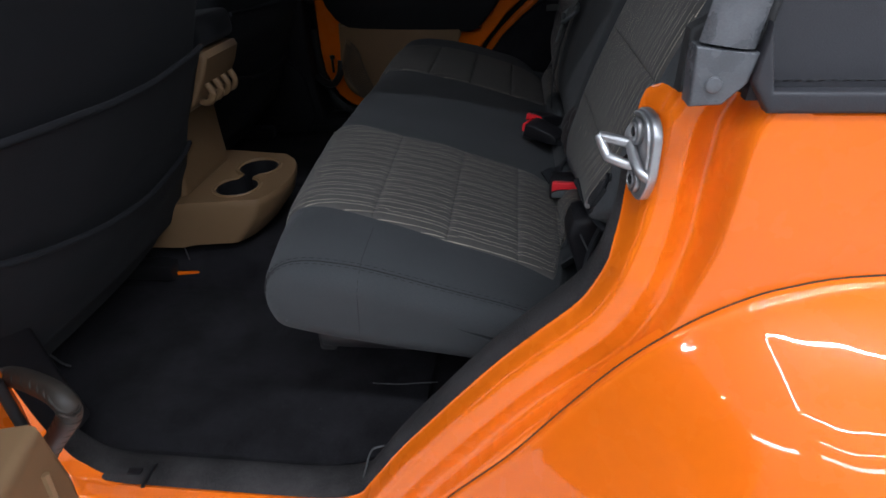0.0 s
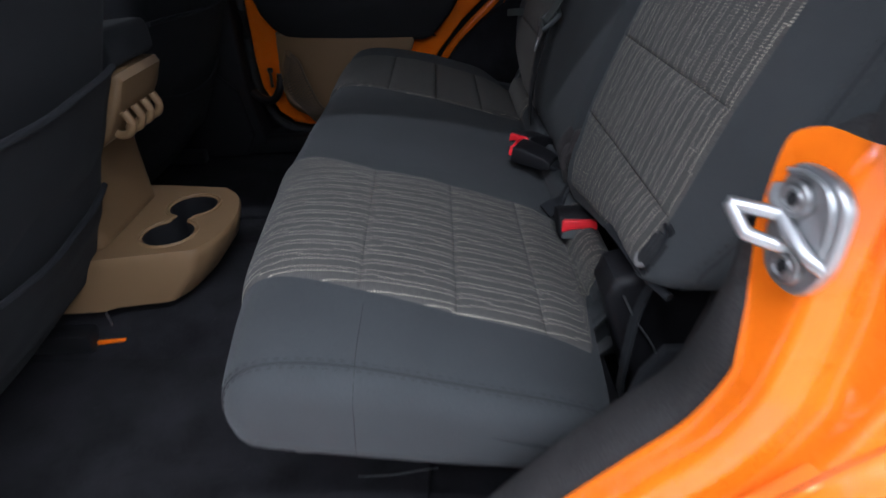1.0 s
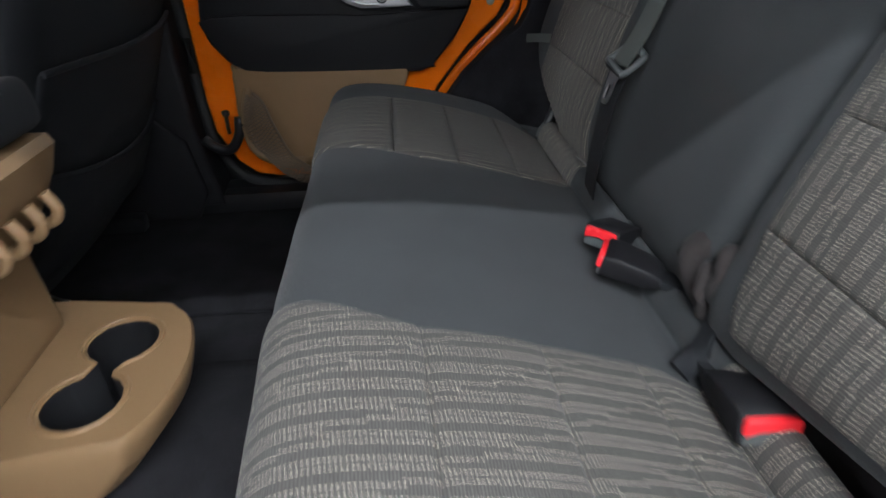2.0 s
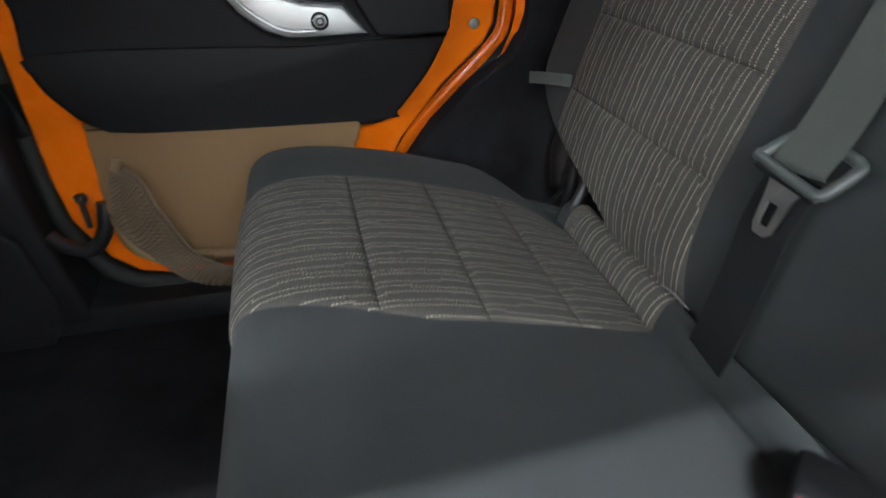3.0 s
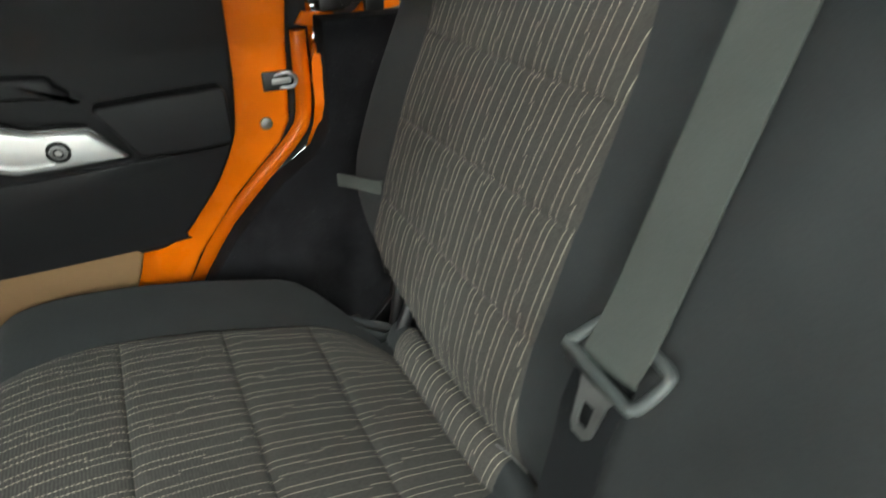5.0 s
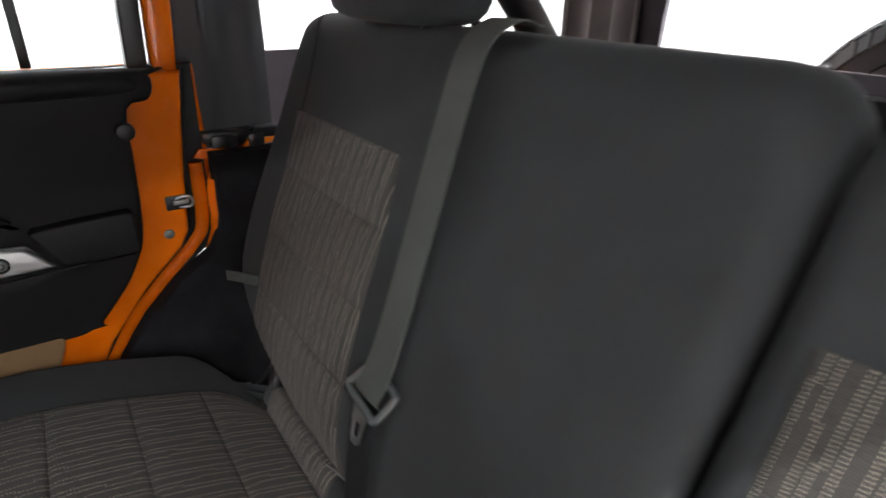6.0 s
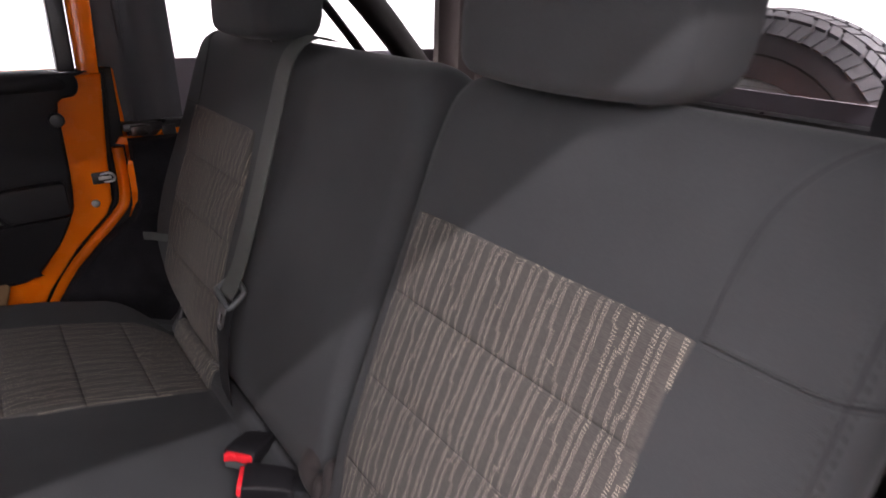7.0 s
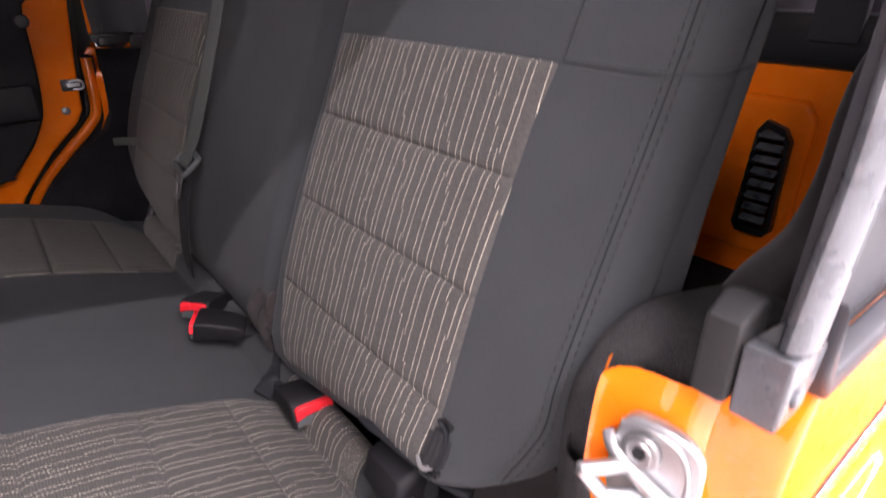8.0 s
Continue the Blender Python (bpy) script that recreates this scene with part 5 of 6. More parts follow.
# ---------------------------------------------------------------- near striker
def striker():
    """Latch striker on the jamb's forward face."""
    st = thing("door_striker", "zinc plated door striker bolted to the orange jamb", "door striker", at=(0.264, -0.695, 1.138))
    m = pose(0.2605, -0.703, 1.141, 0, 0, 8)
    rim = [(0.012, 0.030), (0.0, 0.033), (-0.015, 0.031), (-0.025, 0.022), (-0.027, 0.006), (-0.026, -0.014), (-0.016, -0.031), (-0.002, -0.035), (0.011, -0.031), (0.018, -0.018), (0.019, 0.0), (0.017, 0.018)]
    rim = [(p.x, p.y) for p in smooth_line([(a, b, 0) for a, b in reversed(rim)], 4, closed=True)]

    def put(bm, name, mat, label="", parent=st):
        bmesh.ops.transform(bm, matrix=m, verts=bm.verts)
        return part(name, bm, mat, parent, label)
    put(bm_prism(rim, -0.003, 0.004, 0.0015, axis="x"), "plate", STEEL, "oval zinc plate")
    for y, z in ((0.002, 0.0160), (-0.005, -0.0190)):
        bolt = put(bm_cyl((-0.005, y, z), 0.0100, 0.005, (0, 90, 0), 24, 0.0015), "bolt", DULL_STEEL, "domed bolt head")
        put(bm_tube([(-0.0078, y + 0.0062 * math.cos(a), z + 0.0062 * math.sin(a)) for a in [k * math.pi / 6 for k in range(12)]], 0.0009, segs=5, n=1, closed=True), "ring", STEEL, "", bolt)
        put(bm_cyl((-0.0078, y, z), 0.0036, 0.0012, (0, 90, 0), 6), "socket", GROOVE, "", bolt)
    put(bm_tube([(0.0, 0.004, 0.004), (-0.008, 0.008, 0.005), (-0.016, 0.013, 0.0058), (-0.0245, 0.0200, 0.0062), (-0.0258, 0.0200, 0.0050), (-0.0218, 0.0112, -0.0058), (-0.0202, 0.0090, -0.0068), (-0.015, 0.0045, -0.0082), (-0.008, 0.0, -0.0095), (0.0, -0.003, -0.010)], 0.0040, segs=12), "loop", STEEL, "bent steel latch loop")
    put(bm_tube([(0.000, 0.021, 0.013), (-0.005, 0.015, 0.0095), (-0.007, 0.0, 0.001), (-0.006, -0.016, -0.007), (0.000, -0.024, -0.012)], 0.0042, segs=10), "web", STEEL, "pressed ridge across the plate")
    put(bm_tube([(-0.003, 0.0145, 0.026), (-0.004, 0.0, 0.0295), (-0.004, -0.014, 0.026), (-0.004, -0.021, 0.014), (-0.003, -0.0215, -0.004)], 0.0016, segs=8), "raised_edge", STEEL)


striker()


# ---------------------------------------------------------------- far rear door
def far_door():
    d = thing("rear_door_far", "closed orange rear door with black and tan inner trim", "car door", at=(-0.1, 0.66, 0.76))
    # sheet-metal inner frame
    outer = [(-0.425, 1.86), (-0.425, 0.93), (-0.418, 0.86), (-0.384, 0.790), (-0.346, 0.757), (-0.30, 0.748), (-0.05, 0.746), (-0.02, 0.775), (0.03, 0.860), (0.075, 0.940), (0.140, 1.020), (0.202, 1.078), (0.217, 1.105), (0.225, 1.20), (0.244, 1.36), (0.262, 1.60), (0.262, 1.86)]
    lower = [p for p in outer if p[1] <= 1.37]
    shell = [(-0.425, 1.365)] + lower
    part("inner_panel", bm_prism(shell, 0.640, 0.700, 0.008), ORANGE, d, "glossy orange inner door sheet")
    # black seal that runs beside the rear edge
    seal = [(-0.02, 0.690, 0.80), (0.040, 0.690, 0.865), (0.092, 0.690, 0.945), (0.150, 0.690, 1.012), (0.215, 0.690, 1.072), (0.233, 0.690, 1.11), (0.237, 0.690, 1.22), (0.252, 0.690, 1.36)]
    part("edge_seal", bm_tube(seal, 0.006, segs=8), RUBBER, d)
    lip = [(0.010, 0.690, 0.80), (0.060, 0.690, 0.868), (0.108, 0.690, 0.94), (0.166, 0.690, 1.002), (0.227, 0.690, 1.060), (0.249, 0.690, 1.10), (0.253, 0.690, 1.205)]
    part("edge_lip", bm_tube(lip, 0.007, segs=8, flat=1.6), ORANGE, d)
    wide = [(-0.46, 1.365), (-0.46, 0.64), (0.00, 0.64), (0.0, 0.72), (0.055, 0.815), (0.105, 0.905), (0.165, 0.985), (0.250, 1.045), (0.268, 1.09), (0.272, 1.365)]
    part("weatherstrip", bm_prism(wide, 0.698, 0.712, 0.002), RUBBER, d, "black rubber weatherstrip round the door")
    part("outer_skin", bm_prism([(a + (0.012 if a > 0.02 else 0), b) for a, b in wide], 0.713, 0.752, 0.006), ORANGE, d, "glossy orange outer door skin")
    # upper frame of the window
    part("window_frame", bm_prism([(0.208, 1.352), (0.244, 1.352), (0.262, 1.60), (0.262, 1.86), (0.215, 1.86), (0.218, 1.60)], 0.660, 0.705, 0.008), ORANGE, d, "orange window frame upright")
    part("window_channel", bm_prism([(0.176, 1.365), (0.205, 1.365), (0.215, 1.60), (0.212, 1.86), (0.182, 1.86), (0.186, 1.60)], 0.664, 0.700, 0.004), SMOOTH_BLACK, d, "black window channel")
    part("window_channel", bm_box((0.055, 0.68, 1.62), (0.014, 0.02, 0.50), 0.003), SMOOTH_BLACK, d)
    part("window_frame", bm_box((-0.385, 0.68, 1.62), (0.05, 0.04, 0.50), 0.008), ORANGE, d)
    part("window_frame", bm_box((-0.07, 0.68, 1.845), (0.66, 0.04, 0.04), 0.008), ORANGE, d)
    pane = part("window_pane", bm_box((-0.10, 0.683, 1.60), (0.56, 0.004, 0.47)), GLASS, d, "clear door glass")
    pane.visible_shadow = False
    for k, (x, w) in enumerate(((0.090, 0.015), (0.089, 0.012), (0.0905, 0.016))):
        part("glass_print", bm_box((x, 0.6800, 1.409 - 0.0075 * k), (w * 0.7, 0.0006, 0.0014)), GREY_PLASTIC, d, "tiny pale print on the glass")
    part("glass_print", bm_cyl((0.115, 0.6800, 1.394), 0.0014, 0.0006, (90, 0, 0), 12), GREY_PLASTIC, d)
    # black trim: armrest upper with its sill roll
    trim = [(-0.380, 1.350), (-0.386, 1.150), (-0.392, 1.100), (-0.386, 1.060), (-0.368, 1.032), (-0.346, 1.008), (-0.300, 0.987), (-0.160, 0.981), (0.010, 0.977), (0.046, 0.981), (0.066, 0.993), (0.090, 1.020), (0.114, 1.050), (0.136, 1.090), (0.146, 1.120), (0.153, 1.180), (0.156, 1.250), (0.160, 1.315), (0.188, 1.325), (0.198, 1.340), (0.196, 1.360), (0.170, 1.368)]
    pts = [(p.x, p.y) for p in smooth_line([(a, b, 0) for a, b in trim], 3, closed=True)]
    part("upper_trim", bm_prism(pts, 0.612, 0.645, 0.008), BLACK_PLASTIC, d, "black grained upper trim panel")
    part("sill_roll", bm_tube([(-0.33, 0.628, 1.352), (0.0, 0.628, 1.352), (0.15, 0.632, 1.350), (0.185, 0.645, 1.345)], 0.026, segs=14, flat=0.8), BLACK_PLASTIC, d)
    rest = [(-0.37, 1.214), (-0.06, 1.203), (-0.020, 1.190), (-0.004, 1.168), (-0.05, 1.180), (-0.37, 1.192)]
    part("armrest", bm_prism([(p.x, p.y) for p in smooth_line([(a, b, 0) for a, b in rest], 3, closed=True)], 0.598, 0.616, 0.005), BLACK_PLASTIC, d, "black padded armrest ledge")
    block = [(0.006, 1.162), (0.010, 1.166), (0.070, 1.170), (0.132, 1.172), (0.138, 1.166), (0.138, 1.112), (0.132, 1.106), (0.090, 1.105), (0.042, 1.106), (0.036, 1.110)]
    part("armrest_block", bm_prism(block, 0.590, 0.616, 0.004), BLACK_PLASTIC, d, "black padded armrest block behind the handle")
    lower_pad = [(-0.375, 1.10), (-0.16, 1.098), (-0.06, 1.094), (0.06, 1.099), (0.132, 1.101), (0.134, 1.094), (0.110, 1.052), (0.064, 0.998), (0.04, 0.986), (-0.28, 0.992), (-0.34, 1.012), (-0.380, 1.065)]
    part("lower_pad", bm_prism([(p.x, p.y) for p in smooth_line([(a, b, 0) for a, b in lower_pad], 3, closed=True)], 0.6085, 0.614, 0.003), BLACK_PLASTIC, d, "black grained lower pad")
    grip = [(0.027, 1.1095), (-0.004, 1.1445), (-0.030, 1.1475), (-0.056, 1.1495), (-0.082, 1.159), (-0.106, 1.173), (-0.135, 1.203), (-0.170, 1.250), (-0.200, 1.262), (-0.205, 1.245), (-0.180, 1.205), (-0.156, 1.175), (-0.131, 1.1405), (-0.102, 1.118), (-0.075, 1.1085), (-0.038, 1.1085)]
    # a black tube stands in for the shadow round the handle's edge
    part("handle_shadow_gap", bm_tube([(a, 0.5995, b) for a, b in grip], 0.0042, segs=8, n=1, closed=True), SMOOTH_BLACK, d, "black tube painted in for the shadow gap round the handle")
    hd = part("pull_handle", bm_prism(grip, 0.5895, 0.606, 0.006), SILVER, d, "satin silver pull handle")
    part("handle_ridge", bm_tube([(-0.040, 0.5895, 1.1160), (-0.072, 0.5895, 1.1170), (-0.098, 0.5895, 1.1275), (-0.126, 0.5895, 1.150), (-0.160, 0.5895, 1.195), (-0.190, 0.590, 1.238)], 0.0030, segs=8), SILVER, hd)
    part("screw", bm_cyl((-0.034, 0.588, 1.1278), 0.0075, 0.004, (90, 0, 0), 24, 0.001), DULL_STEEL, hd)
    part("screw_ring", bm_tube([(-0.034 + 0.0098 * math.cos(a), 0.5885, 1.1278 + 0.0098 * math.sin(a)) for a in [k * math.pi / 6 for k in range(12)]], 0.0018, segs=6, n=2, closed=True), SMOOTH_BLACK, hd)
    part("screw_socket", bm_tube([(-0.034 + 0.0042 * math.cos(a), 0.5862, 1.1278 + 0.0042 * math.sin(a)) for a in [k * math.pi / 4 for k in range(8)]], 0.0011, segs=6, n=2, closed=True), SMOOTH_BLACK, hd)
    part("plug", bm_cyl((0.186, 0.639, 1.107), 0.008, 0.004, (90, 0, 0), 20, 0.001), DULL_STEEL, d, "small grey steel plug")
    part("trim_bolt", bm_cyl((0.150, 0.600, 1.287), 0.013, 0.012, (90, 0, 0), 20, 0.003), SMOOTH_BLACK, d, "black trim fastener")
    # latch in the shut face
    part("latch", bm_box((0.205, 0.645, 1.158), (0.032, 0.016, 0.024), 0.003), SMOOTH_BLACK, d)
    part("latch_loop", bm_tube([(0.202, 0.640, 1.164), (0.220, 0.634, 1.168), (0.229, 0.634, 1.160), (0.225, 0.636, 1.150), (0.206, 0.640, 1.150)], 0.0026, segs=8), STEEL, d, "bright striker loop")
    part("latch_fork", bm_box((0.212, 0.640, 1.158), (0.024, 0.010, 0.008), 0.002), STEEL, d, "bright latch fork")
    # tan lower trim with its map pocket
    tan = [(-0.20, 1.004), (-0.338, 1.006), (-0.351, 0.996), (-0.354, 0.944), (-0.357, 0.907), (-0.354, 0.850), (-0.342, 0.816), (-0.310, 0.790), (-0.250, 0.774), (-0.060, 0.770), (-0.045, 0.800), (-0.028, 0.885), (0.000, 0.945), (0.012, 0.985), (0.000, 1.000)]
    part("lower_trim", bm_prism([(p.x, p.y) for p in smooth_line([(a, b, 0) for a, b in tan], 3, closed=True)], 0.612, 0.642, 0.006), TAN, d, "tan moulded lower trim panel")
    part("lower_rib", bm_tube([(-0.30, 0.610, 0.80), (-0.15, 0.606, 0.792), (-0.02, 0.608, 0.80)], 0.010, segs=8), TAN, d)
    part("pocket_frame", bm_tube([(-0.322, 0.602, 0.962), (-0.333, 0.584, 0.92), (-0.336, 0.582, 0.884), (-0.328, 0.580, 0.842), (-0.305, 0.580, 0.820), (-0.270, 0.588, 0.800), (-0.23, 0.600, 0.790)], 0.0085, segs=10), TAN, d, "tan rubber pocket frame")
    return d


far_door()


def door_net():
    """String net across the door pocket: a sagging grid of cords."""
    net = thing("pocket_net", "brown string net stretched over the door pocket", "net", at=(-0.16, 0.58, 0.79))
    cols = 46
    hem = [(-0.309, 0.958), (-0.289, 0.932), (-0.278, 0.893), (-0.258, 0.838), (-0.238, 0.808), (-0.198, 0.792), (-0.12, 0.786), (-0.03, 0.786)]
    rim = [(-0.322, 0.958), (-0.334, 0.920), (-0.336, 0.884), (-0.327, 0.842), (-0.300, 0.812), (-0.265, 0.778), (-0.200, 0.750), (-0.03, 0.744)]
    lines = [smooth_line([(a, b, 0) for a, b in row], 8) for row in (rim, hem)]

    def at(u, v):
        k = min(u * (len(lines[0]) - 1), len(lines[0]) - 1.001)
        a, b = (row[int(k)].lerp(row[int(k) + 1], k - int(k)) for row in lines)
        p = a.lerp(b, v)
        return Vector((p.x, 0.574 - 0.010 * math.sin(v * 3.1) + 0.004 * math.sin(u * 17), p.y + 0.003 * math.sin(u * 23 + v * 7)))
    part("hem", bm_tube([at(u / 24, 1.0) for u in range(25)], 0.0032, segs=6, n=2), NET, net)
    bms = []
    for i in range(cols):
        for sgn in (1, -1):
            pts = []
            for k in range(6):
                u = (i + 0.5) / cols + sgn * 0.05 * (k / 5 - 0.5) * 2
                if 0 <= u <= 1:
                    pts.append(at(u, k / 5))
            if len(pts) > 2:
                bms.append(bm_tube(pts, 0.0013, segs=4, n=2))
    ob = part("mesh", join(*bms), NET, net, "knotted diamond mesh of thin cord")
    tagged(ob, kind="stuff")


door_net()


def door_check():
    """Wiring boot and check strap at the far door's hinge side."""
    c = thing("door_check", "black rubber wiring boot and check pin beside the door hinge", "door check", at=(-0.38, 0.6, 0.87))
    part("boot", bm_tube([(-0.432, 0.597, 0.861), (-0.412, 0.590, 0.845), (-0.382, 0.588, 0.838), (-0.358, 0.588, 0.865), (-0.350, 0.595, 0.905)], 0.0105, segs=10), SMOOTH_BLACK, c)
    part("pin", bm_cyl((-0.375, 0.588, 0.893), 0.004, 0.040, segs=10), SMOOTH_BLACK, c)
    part("knob", bm_cyl((-0.374, 0.588, 0.917), 0.0075, 0.012, segs=14, bevel=0.003), SMOOTH_BLACK, c)


door_check()


# ---------------------------------------------------------------- far B-pillar trim and jamb
def pillars():
    for s in (1, -1):
        p = thing("center_pillar", "black plastic trim on the pillar between the doors", "pillar", "pillars", kind="structure", at=(-0.5, 0.64 * s, 0.7))
        y = sorted((0.600 * s, 0.71 * s))
        out = [(-0.62, 1.86), (-0.60, 1.2), (-0.585, 0.95), (-0.60, 0.80), (-0.66, 0.70), (-0.42, 0.70), (-0.435, 0.78), (-0.448, 0.90), (-0.450, 1.2), (-0.45, 1.86)]
        part("trim", bm_prism(out, *y, 0.012), BLACK_PLASTIC, p)
        if s > 0:
            part("seal", bm_tube([(-0.437, 0.655, 1.40), (-0.438, 0.655, 0.93), (-0.425, 0.655, 0.83), (-0.388, 0.655, 0.756), (-0.32, 0.655, 0.728), (-0.20, 0.655, 0.722), (-0.02, 0.655, 0.728)], 0.012, segs=8), RUBBER, p)
            part("step", bm_box((-0.30, 0.640, 0.700), (0.50, 0.07, 0.05), 0.015), SMOOTH_BLACK, p)
            kick = [(-0.70, 0.68), (-0.48, 0.68), (-0.45, 0.74), (-0.47, 0.86), (-0.53, 0.92), (-0.70, 0.93)]
            part("kick_panel", bm_prism(kick, 0.585, 0.602, 0.006), BLACK_PLASTIC, p)


pillars()


# ---------------------------------------------------------------- near rear door, swung open
def near_door():
    d = thing("rear_door_near", "opened orange rear door with tan lower trim", "car door", at=(-0.40, -0.80, 0.78))
    m = pose(-0.301, -0.798, 0, 0, 0, -74)
    # built closed along +x from the hinge, then swung out

    def put(bm, name, mat, parent=d, label=""):
        bmesh.ops.transform(bm, matrix=m, verts=bm.verts)
        return part(name, bm, mat, parent, label)
    shell = [(0.0, 1.365), (0.0, 0.93), (0.004, 0.885), (0.035, 0.855), (0.08, 0.835), (0.15, 0.822), (0.36, 0.820), (0.44, 0.90), (0.56, 1.03), (0.64, 1.09), (0.66, 1.36)]
    put(bm_prism(shell, -0.030, 0.030, 0.008), "inner_panel", ORANGE)
    tan = [(0.075, 1.075), (0.080, 0.94), (0.11, 0.88), (0.17, 0.852), (0.35, 0.850), (0.42, 0.955), (0.43, 1.075)]
    put(bm_prism(tan, 0.030, 0.058, 0.006), "lower_trim", TAN, label="tan moulded lower trim panel")
    put(bm_prism([(0.07, 1.35), (0.07, 1.075), (0.44, 1.075), (0.55, 1.14), (0.57, 1.35)], 0.030, 0.066, 0.008), "upper_trim", BLACK_PLASTIC)
    put(bm_prism([(0.104, 0.998), (0.100, 0.94), (0.108, 0.885), (0.15, 0.858), (0.35, 0.852), (0.41, 0.96), (0.40, 0.998)], 0.058, 0.112, 0.010), "map_pocket", TAN, label="tan moulded map pocket")
    put(bm_tube([(0.128, 0.1135, 0.972), (0.134, 0.1135, 0.94), (0.152, 0.1135, 0.89)], 0.003, segs=6), "pocket_rib", TAN)
    put(bm_tube([(0.019, 0.031, 1.36), (0.019, 0.031, 1.05), (0.019, 0.031, 0.95), (0.024, 0.031, 0.905), (0.06, 0.031, 0.875)], 0.0055, segs=8), "seal", RUBBER, label="black rubber door seal")
    strap = thing("door_cable_boot", "tan grey rubber cable boot at the open door", "cable boot", at=(-0.34, -0.74, 0.74))
    boot = [(-0.300, -0.780, 0.946), (-0.267, -0.790, 0.961), (-0.216, -0.813, 0.976), (-0.186, -0.828, 0.980), (-0.186, -0.828, 0.962), (-0.229, -0.810, 0.914), (-0.286, -0.785, 0.852), (-0.358, -0.750, 0.769), (-0.395, -0.735, 0.730)]
    sleeve = part("boot", bm_tube(boot, 0.0095, segs=12), TAN_DARK, strap)
    for p in smooth_line(boot, 3)[3:-4]:
        part("rib", bm_cyl(tuple(p), 0.0104, 0.003, (0, 45, 20), 14, bevel=0.001), TAN_DARK, sleeve)


near_door()


# ---------------------------------------------------------------- console between the front seats
def console():
    c = thing("center_console", "tan moulded console tail with two cup holders", "console", at=(-0.42, -0.09, 0.68))
    y0, y1 = -0.205, 0.035
    mid = (y0 + y1) / 2
    # base block with a top face pierced by the cup wells
    base_o = [(-0.56, y0 - 0.004), (-0.34, y0), (-0.300, y0 + 0.018), (-0.282, y0 + 0.060), (-0.276, mid), (-0.290, y1 - 0.055), (-0.318, y1 - 0.016), (-0.36, y1), (-0.56, y1)]
    top_line = [(p.x, p.y) for p in smooth_line([(a, b, 0) for a, b in base_o], 4, closed=True)]
    bm = bmesh.new()
    levels = ((0.746, 1.10, -0.062), (0.756, 1.08, -0.050), (0.80, 1.03, -0.012), (0.822, 1.01, -0.004), (0.833, 0.985, 0.0), (0.838, 0.95, 0.0))
    rings = []
    cx, cy = -0.42, mid
    for z, k, dx in levels:
        rings.append([bm.verts.new((cx + (a - cx) * (1 + (k - 1) * 0.5) + dx * (1 if a > -0.45 else 0.2), cy + (b - cy) * (1 + (k - 1) * 0.35), z)) for a, b in top_line])
    for ra, rb in zip(rings, rings[1:]):
        m = len(ra)
        for i in range(m):
            bm.faces.new((ra[i], ra[(i + 1) % m], rb[(i + 1) % m], rb[i]))
    # the dumb-bell opening
    wells = ((-0.372, -0.142), (-0.366, -0.044))
    hole = []
    r = 0.0405
    a0 = 22
    for k in range(15):
        a = radians(90 + a0 + (360 - 2 * a0) * k / 14)
        hole.append((wells[0][0] + r * math.cos(a), wells[0][1] + r * math.sin(a)))
    for k in range(15):
        a = radians(270 + a0 + (360 - 2 * a0) * k / 14)
        hole.append((wells[1][0] + r * math.cos(a), wells[1][1] + r * math.sin(a)))
    rim = [bm.verts.new((a, b, 0.838)) for a, b in hole]
    loop_e = [bm.edges.new((rim[i], rim[(i + 1) % len(rim)])) for i in range(len(rim))]
    top_e = [e for e in (bm.edges.get((rings[-1][i], rings[-1][(i + 1) % len(top_line)])) for i in range(len(top_line))) if e]
    bmesh.ops.triangle_fill(bm, use_beauty=True, use_dissolve=False, edges=loop_e + top_e)
    deep = [bm.verts.new((v.co.x, v.co.y, 0.834)) for v in rim]
    for i in range(len(rim)):
        bm.faces.new((rim[i], rim[(i + 1) % len(rim)], deep[(i + 1) % len(rim)], deep[i]))
    part("base", bm, TAN, c, "tan moulded base", smooth=40)
    lip = [(a + (a - (wells[0] if k < 15 else wells[1])[0]) * 0.14, b + (b - (wells[0] if k < 15 else wells[1])[1]) * 0.14, 0.8385) for k, (a, b) in enumerate(hole)]
    part("tray_lip", bm_tube(lip, 0.0026, segs=8, n=1, closed=True), TAN, c, "raised tan lip round the cup wells")
    # dark liner of the wells
    bm = bmesh.new()
    tops = [bm.verts.new((a, b, 0.836)) for a, b in hole]
    lows = [bm.verts.new((a + (-0.37 - a) * 0.08, b + (-0.093 - b) * 0.05, 0.762)) for a, b in hole]
    for i in range(len(hole)):
        bm.faces.new((tops[i], tops[(i + 1) % len(hole)], lows[(i + 1) % len(hole)], lows[i]))
    bm.faces.new(lows)
    part("cup_liner", bm, SMOOTH_BLACK, c, "black cup holder liner")
    # riser that leans up to the armrest box
    prof = [(-0.600, 0.73), (-0.455, 0.832), (-0.452, 0.85), (-0.452, 0.93), (-0.450, 0.985), (-0.470, 1.05), (-0.64, 1.06), (-0.66, 0.73)]
    bm = bm_sweep(prof, y0 + 0.014, y1 - 0.030, 0.012, steps=4, span=8)
    for v in bm.verts:
        k = max(0.0, (v.co.z - 0.84) / 0.2)
        v.co.y = mid + (v.co.y - mid) * (1 - 0.14 * min(1.0, k))
    part("riser", bm, TAN, c, "tan upright of the console", smooth=50)
    # overhanging box lip and its ringed grip
    lid = [(-0.372, 1.050), (-0.366, 1.060), (-0.354, 1.090), (-0.360, 1.100), (-0.62, 1.108), (-0.62, 1.04), (-0.45, 1.000), (-0.415, 0.995), (-0.398, 1.008)]
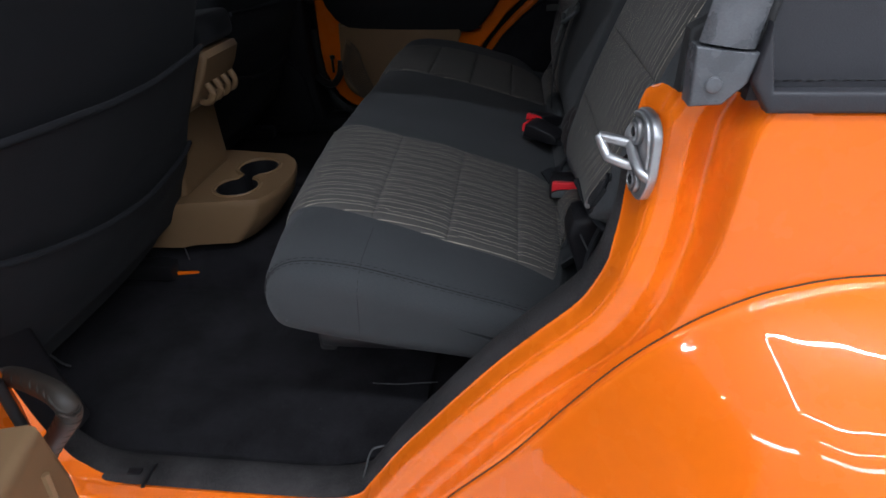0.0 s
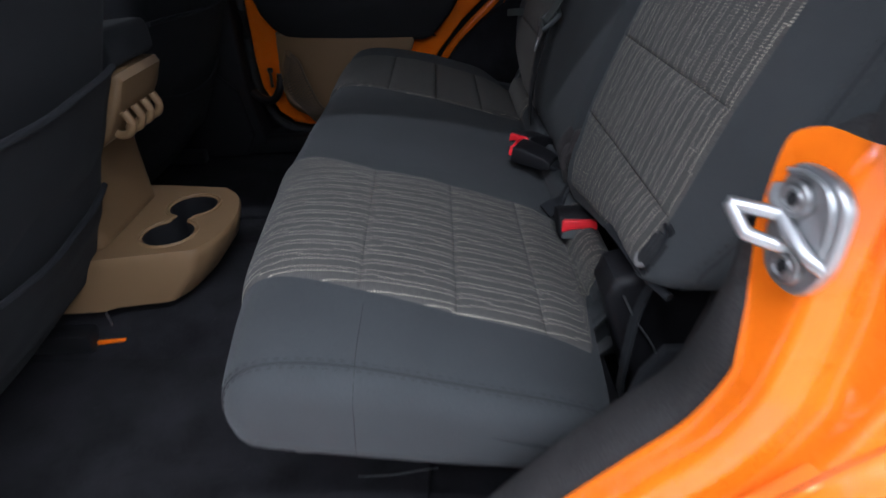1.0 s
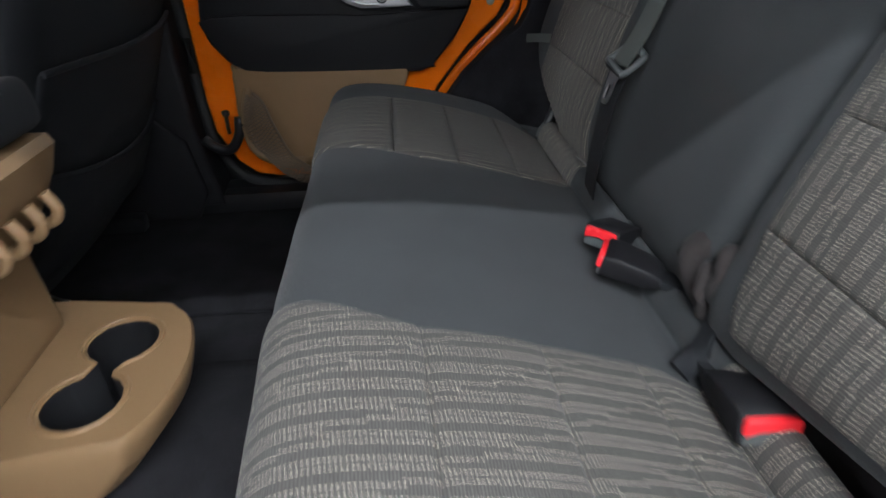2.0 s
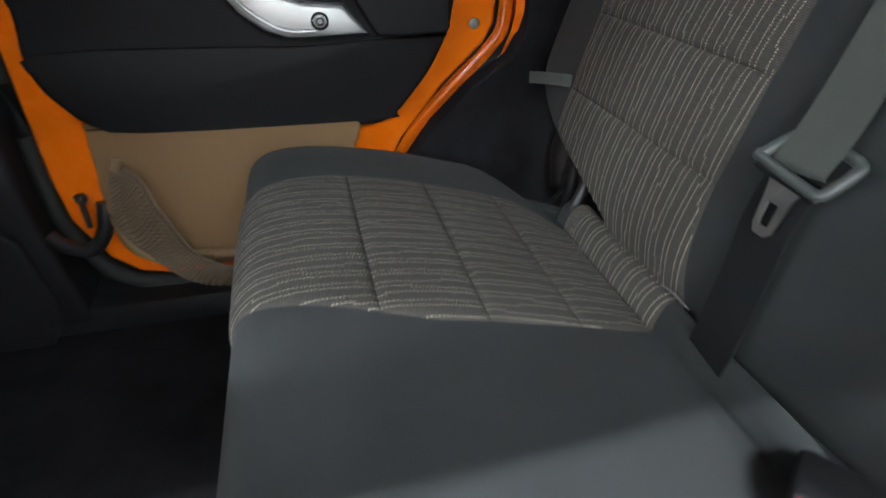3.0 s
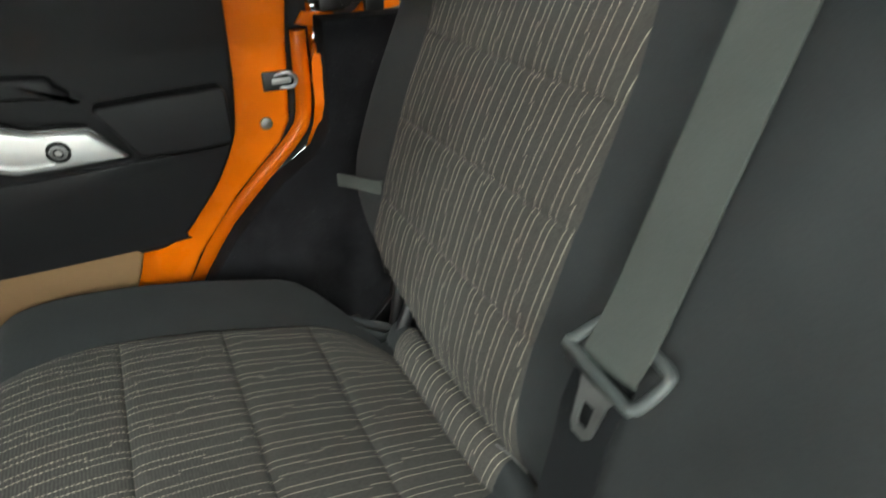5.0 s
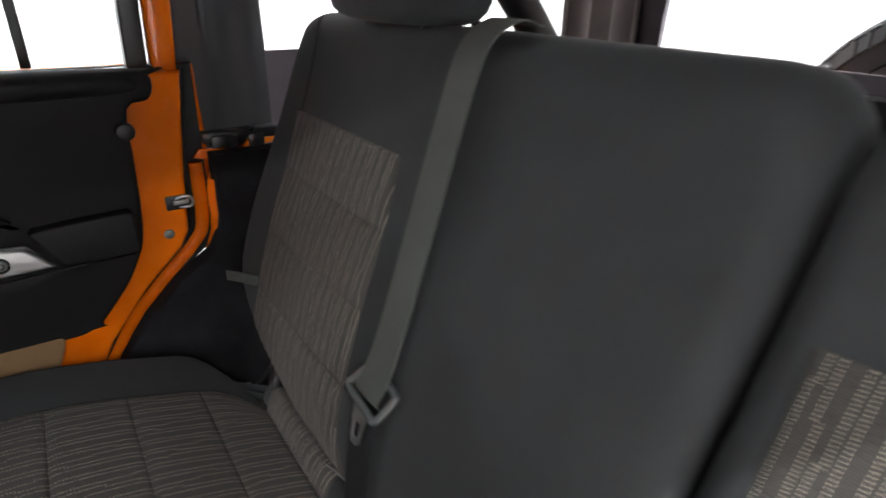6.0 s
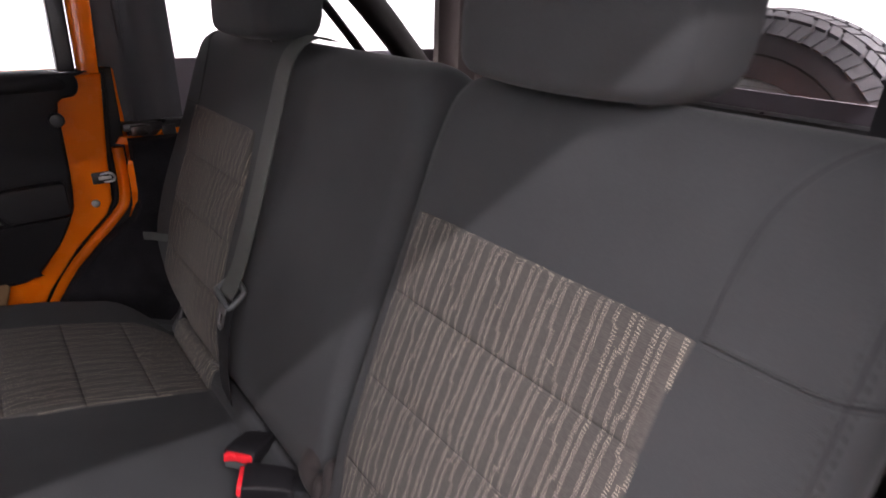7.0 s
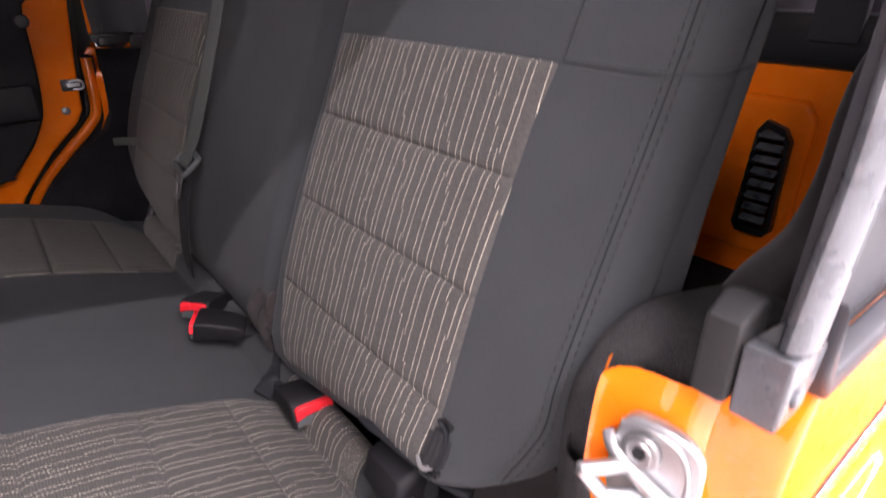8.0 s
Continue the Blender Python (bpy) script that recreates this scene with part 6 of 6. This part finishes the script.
    part("lid_lip", bm_sweep(lid, y0 + 0.030, y1 - 0.075, 0.008, steps=4, span=6), TAN, c, "tan overhanging lid lip")
    for k in range(4):
        yy = y0 + 0.050 + 0.031 * k
        part("grip_ring", bm_tube([(-0.404, yy + 0.006, 1.022), (-0.391, yy + 0.003, 1.010), (-0.374, yy, 1.013), (-0.365, yy - 0.003, 1.028), (-0.371, yy - 0.005, 1.046)], 0.0060, segs=10), TAN, c, "round tan finger grip")
    part("armrest", bm_box((-0.530, mid - 0.022, 1.118), (0.34, 0.150, 0.05), 0.016, (0, -4, 0), 3), CLOTH_FRONT, c, "black padded armrest lid")
    tab = thing("carpet_tab", "small orange tab on the floor by the console", "tab", at=(-0.49, -0.228, 0.69))
    part("tab", bm_box((-0.480, -0.232, 0.690), (0.070, 0.012, 0.008), 0.002, (0, -2, 4)), ORANGE, tab)
    part("cord", bm_tube([(-0.470, -0.215, 0.70), (-0.468, -0.222, 0.74)], 0.0014, segs=5), DULL_STEEL, tab)


console()


# ---------------------------------------------------------------- front seats
def front_seat(cy, label, dx=0.0):
    s = thing("front_seat", label, "car seat", "front seats", at=(-0.62, cy, 0.68))
    half = 0.248
    prof = [(-0.560, 0.725), (-0.490, 0.80), (-0.435, 0.90), (-0.395, 1.00), (-0.362, 1.10), (-0.325, 1.20), (-0.275, 1.34), (-0.262, 1.43), (-0.290, 1.485), (-0.345, 1.495), (-0.395, 1.45), (-0.445, 1.28), (-0.505, 1.08), (-0.575, 0.90), (-0.66, 0.78), (-0.64, 0.72)]
    pts = [(p.x, p.y) for p in smooth_line([(a, b, 0) for a, b in prof], 4, closed=True)]
    bm = bm_sweep(pts, cy - half, cy + half, 0.035, steps=8, span=16, crown=0.012)
    for v in bm.verts:
        if v.co.x > -0.6 + 0:
            v.co.x += 0.004 * noise.noise(Vector((v.co.y * 7, v.co.z * 7, 9.0)))
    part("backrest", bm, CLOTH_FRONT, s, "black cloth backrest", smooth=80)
    # map pocket on its back: a tall pouch and a slack lower one in front of it
    def pouch(name, rim, bulge, lift, words):
        bm = bmesh.new()
        rows = []
        for k in range(17):
            f = k / 16
            row = []
            for j in range(25):
                g = j / 24
                z = 0.80 + (rim(g) - 0.80) * f
                x = -0.500 + (z - 0.80) * 0.46 + lift + bulge * math.sin(math.pi * g) * (0.25 + 0.75 * f) - 0.010 * abs(2 * g - 1) ** 3
                x += 0.003 * noise.noise(Vector((g * 6, f * 5, cy * 7)))
                row.append(bm.verts.new((x, cy - half + 0.015 + (2 * half - 0.03) * g, z)))
            rows.append(row)
        for ra, rb in zip(rows, rows[1:]):
            for j in range(24):
                bm.faces.new((ra[j], ra[j + 1], rb[j + 1], rb[j]))
        top = [tuple(v.co) for v in rows[-1]]
        res = bmesh.ops.extrude_face_region(bm, geom=bm.faces[:])
        bmesh.ops.translate(bm, vec=(-0.006, 0, 0), verts=[v for v in res["geom"] if isinstance(v, bmesh.types.BMVert)])
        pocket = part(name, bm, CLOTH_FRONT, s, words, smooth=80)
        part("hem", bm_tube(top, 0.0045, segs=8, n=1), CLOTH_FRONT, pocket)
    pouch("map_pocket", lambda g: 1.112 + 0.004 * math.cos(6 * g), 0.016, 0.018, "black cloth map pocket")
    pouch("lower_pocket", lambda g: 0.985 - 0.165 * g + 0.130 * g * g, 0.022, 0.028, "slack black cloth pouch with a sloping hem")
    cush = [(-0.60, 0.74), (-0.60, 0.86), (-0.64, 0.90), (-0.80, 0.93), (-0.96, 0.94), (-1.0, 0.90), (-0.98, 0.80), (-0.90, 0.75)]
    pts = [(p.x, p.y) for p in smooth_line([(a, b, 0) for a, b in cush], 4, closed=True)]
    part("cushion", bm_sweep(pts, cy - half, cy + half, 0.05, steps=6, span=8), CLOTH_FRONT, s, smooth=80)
    for d in (-0.19, 0.19):
        part("rail", bm_box((-0.74, cy + d, 0.70), (0.50, 0.035, 0.035), 0.006), SMOOTH_BLACK, s)
    part("rail_wire", bm_tube([(-0.600, cy - 0.050, 0.700), (-0.561, cy - 0.064, 0.684), (-0.538, cy - 0.071, 0.683)], 0.0018, segs=6), DULL_STEEL, s, "short bare steel wire")
    part("headrest", bm_box((-0.33, cy, 1.575), (0.10, 0.26, 0.15), 0.04, (0, -8, 0), 4), CLOTH_FRONT, s)
    s.location.x += dx


front_seat(-0.427, "black cloth front seat with a map pocket on its back")
front_seat(0.352, "black cloth front seat with a map pocket on its back", -0.09)


def front_shell():
    """Plain front of the cabin that closes it ahead of the seats."""
    f = thing("front_cabin", "dark dashboard and front doors that close the cabin", "car front", kind="structure", at=(-1.4, 0, 0.7))
    part("dashboard", bm_box((-1.40, 0, 0.98), (0.25, 1.34, 0.56), 0.05, segments=4), BLACK_PLASTIC, f)
    part("floor", bm_box((-1.5, 0, 0.62), (1.0, 1.36, 0.04)), RUBBER, f)
    part("windscreen_frame", bm_plate_ring([(-0.70, 1.20), (0.70, 1.20), (0.66, 1.88), (-0.66, 1.88)], [(-0.62, 1.28), (0.62, 1.28), (0.58, 1.80), (-0.58, 1.80)], -1.42, -1.36, axis="x"), ORANGE, f)
    part("hood", bm_box((-1.95, 0, 1.08), (1.10, 1.20, 0.12), 0.04, segments=3), ORANGE, f)
    part("grille", bm_box((-2.47, 0, 0.85), (0.10, 1.10, 0.46), 0.03, segments=3), ORANGE, f)
    part("roof_front", bm_box((-1.15, 0, 1.885), (0.55, 1.38, 0.03), 0.01), VINYL, f)
    for s in (-1, 1):
        part("front_door", bm_box((-1.00, 0.70 * s, 0.96), (0.80, 0.07, 0.52), 0.02, segments=3), ORANGE, f, "closed orange front door")
        part("front_door_trim", bm_box((-1.00, 0.655 * s, 0.98), (0.78, 0.03, 0.46), 0.01), BLACK_PLASTIC, f)
        part("front_wing", bm_box((-1.95, 0.70 * s, 0.86), (1.0, 0.30, 0.06), 0.02), ORANGE, f)


front_shell()
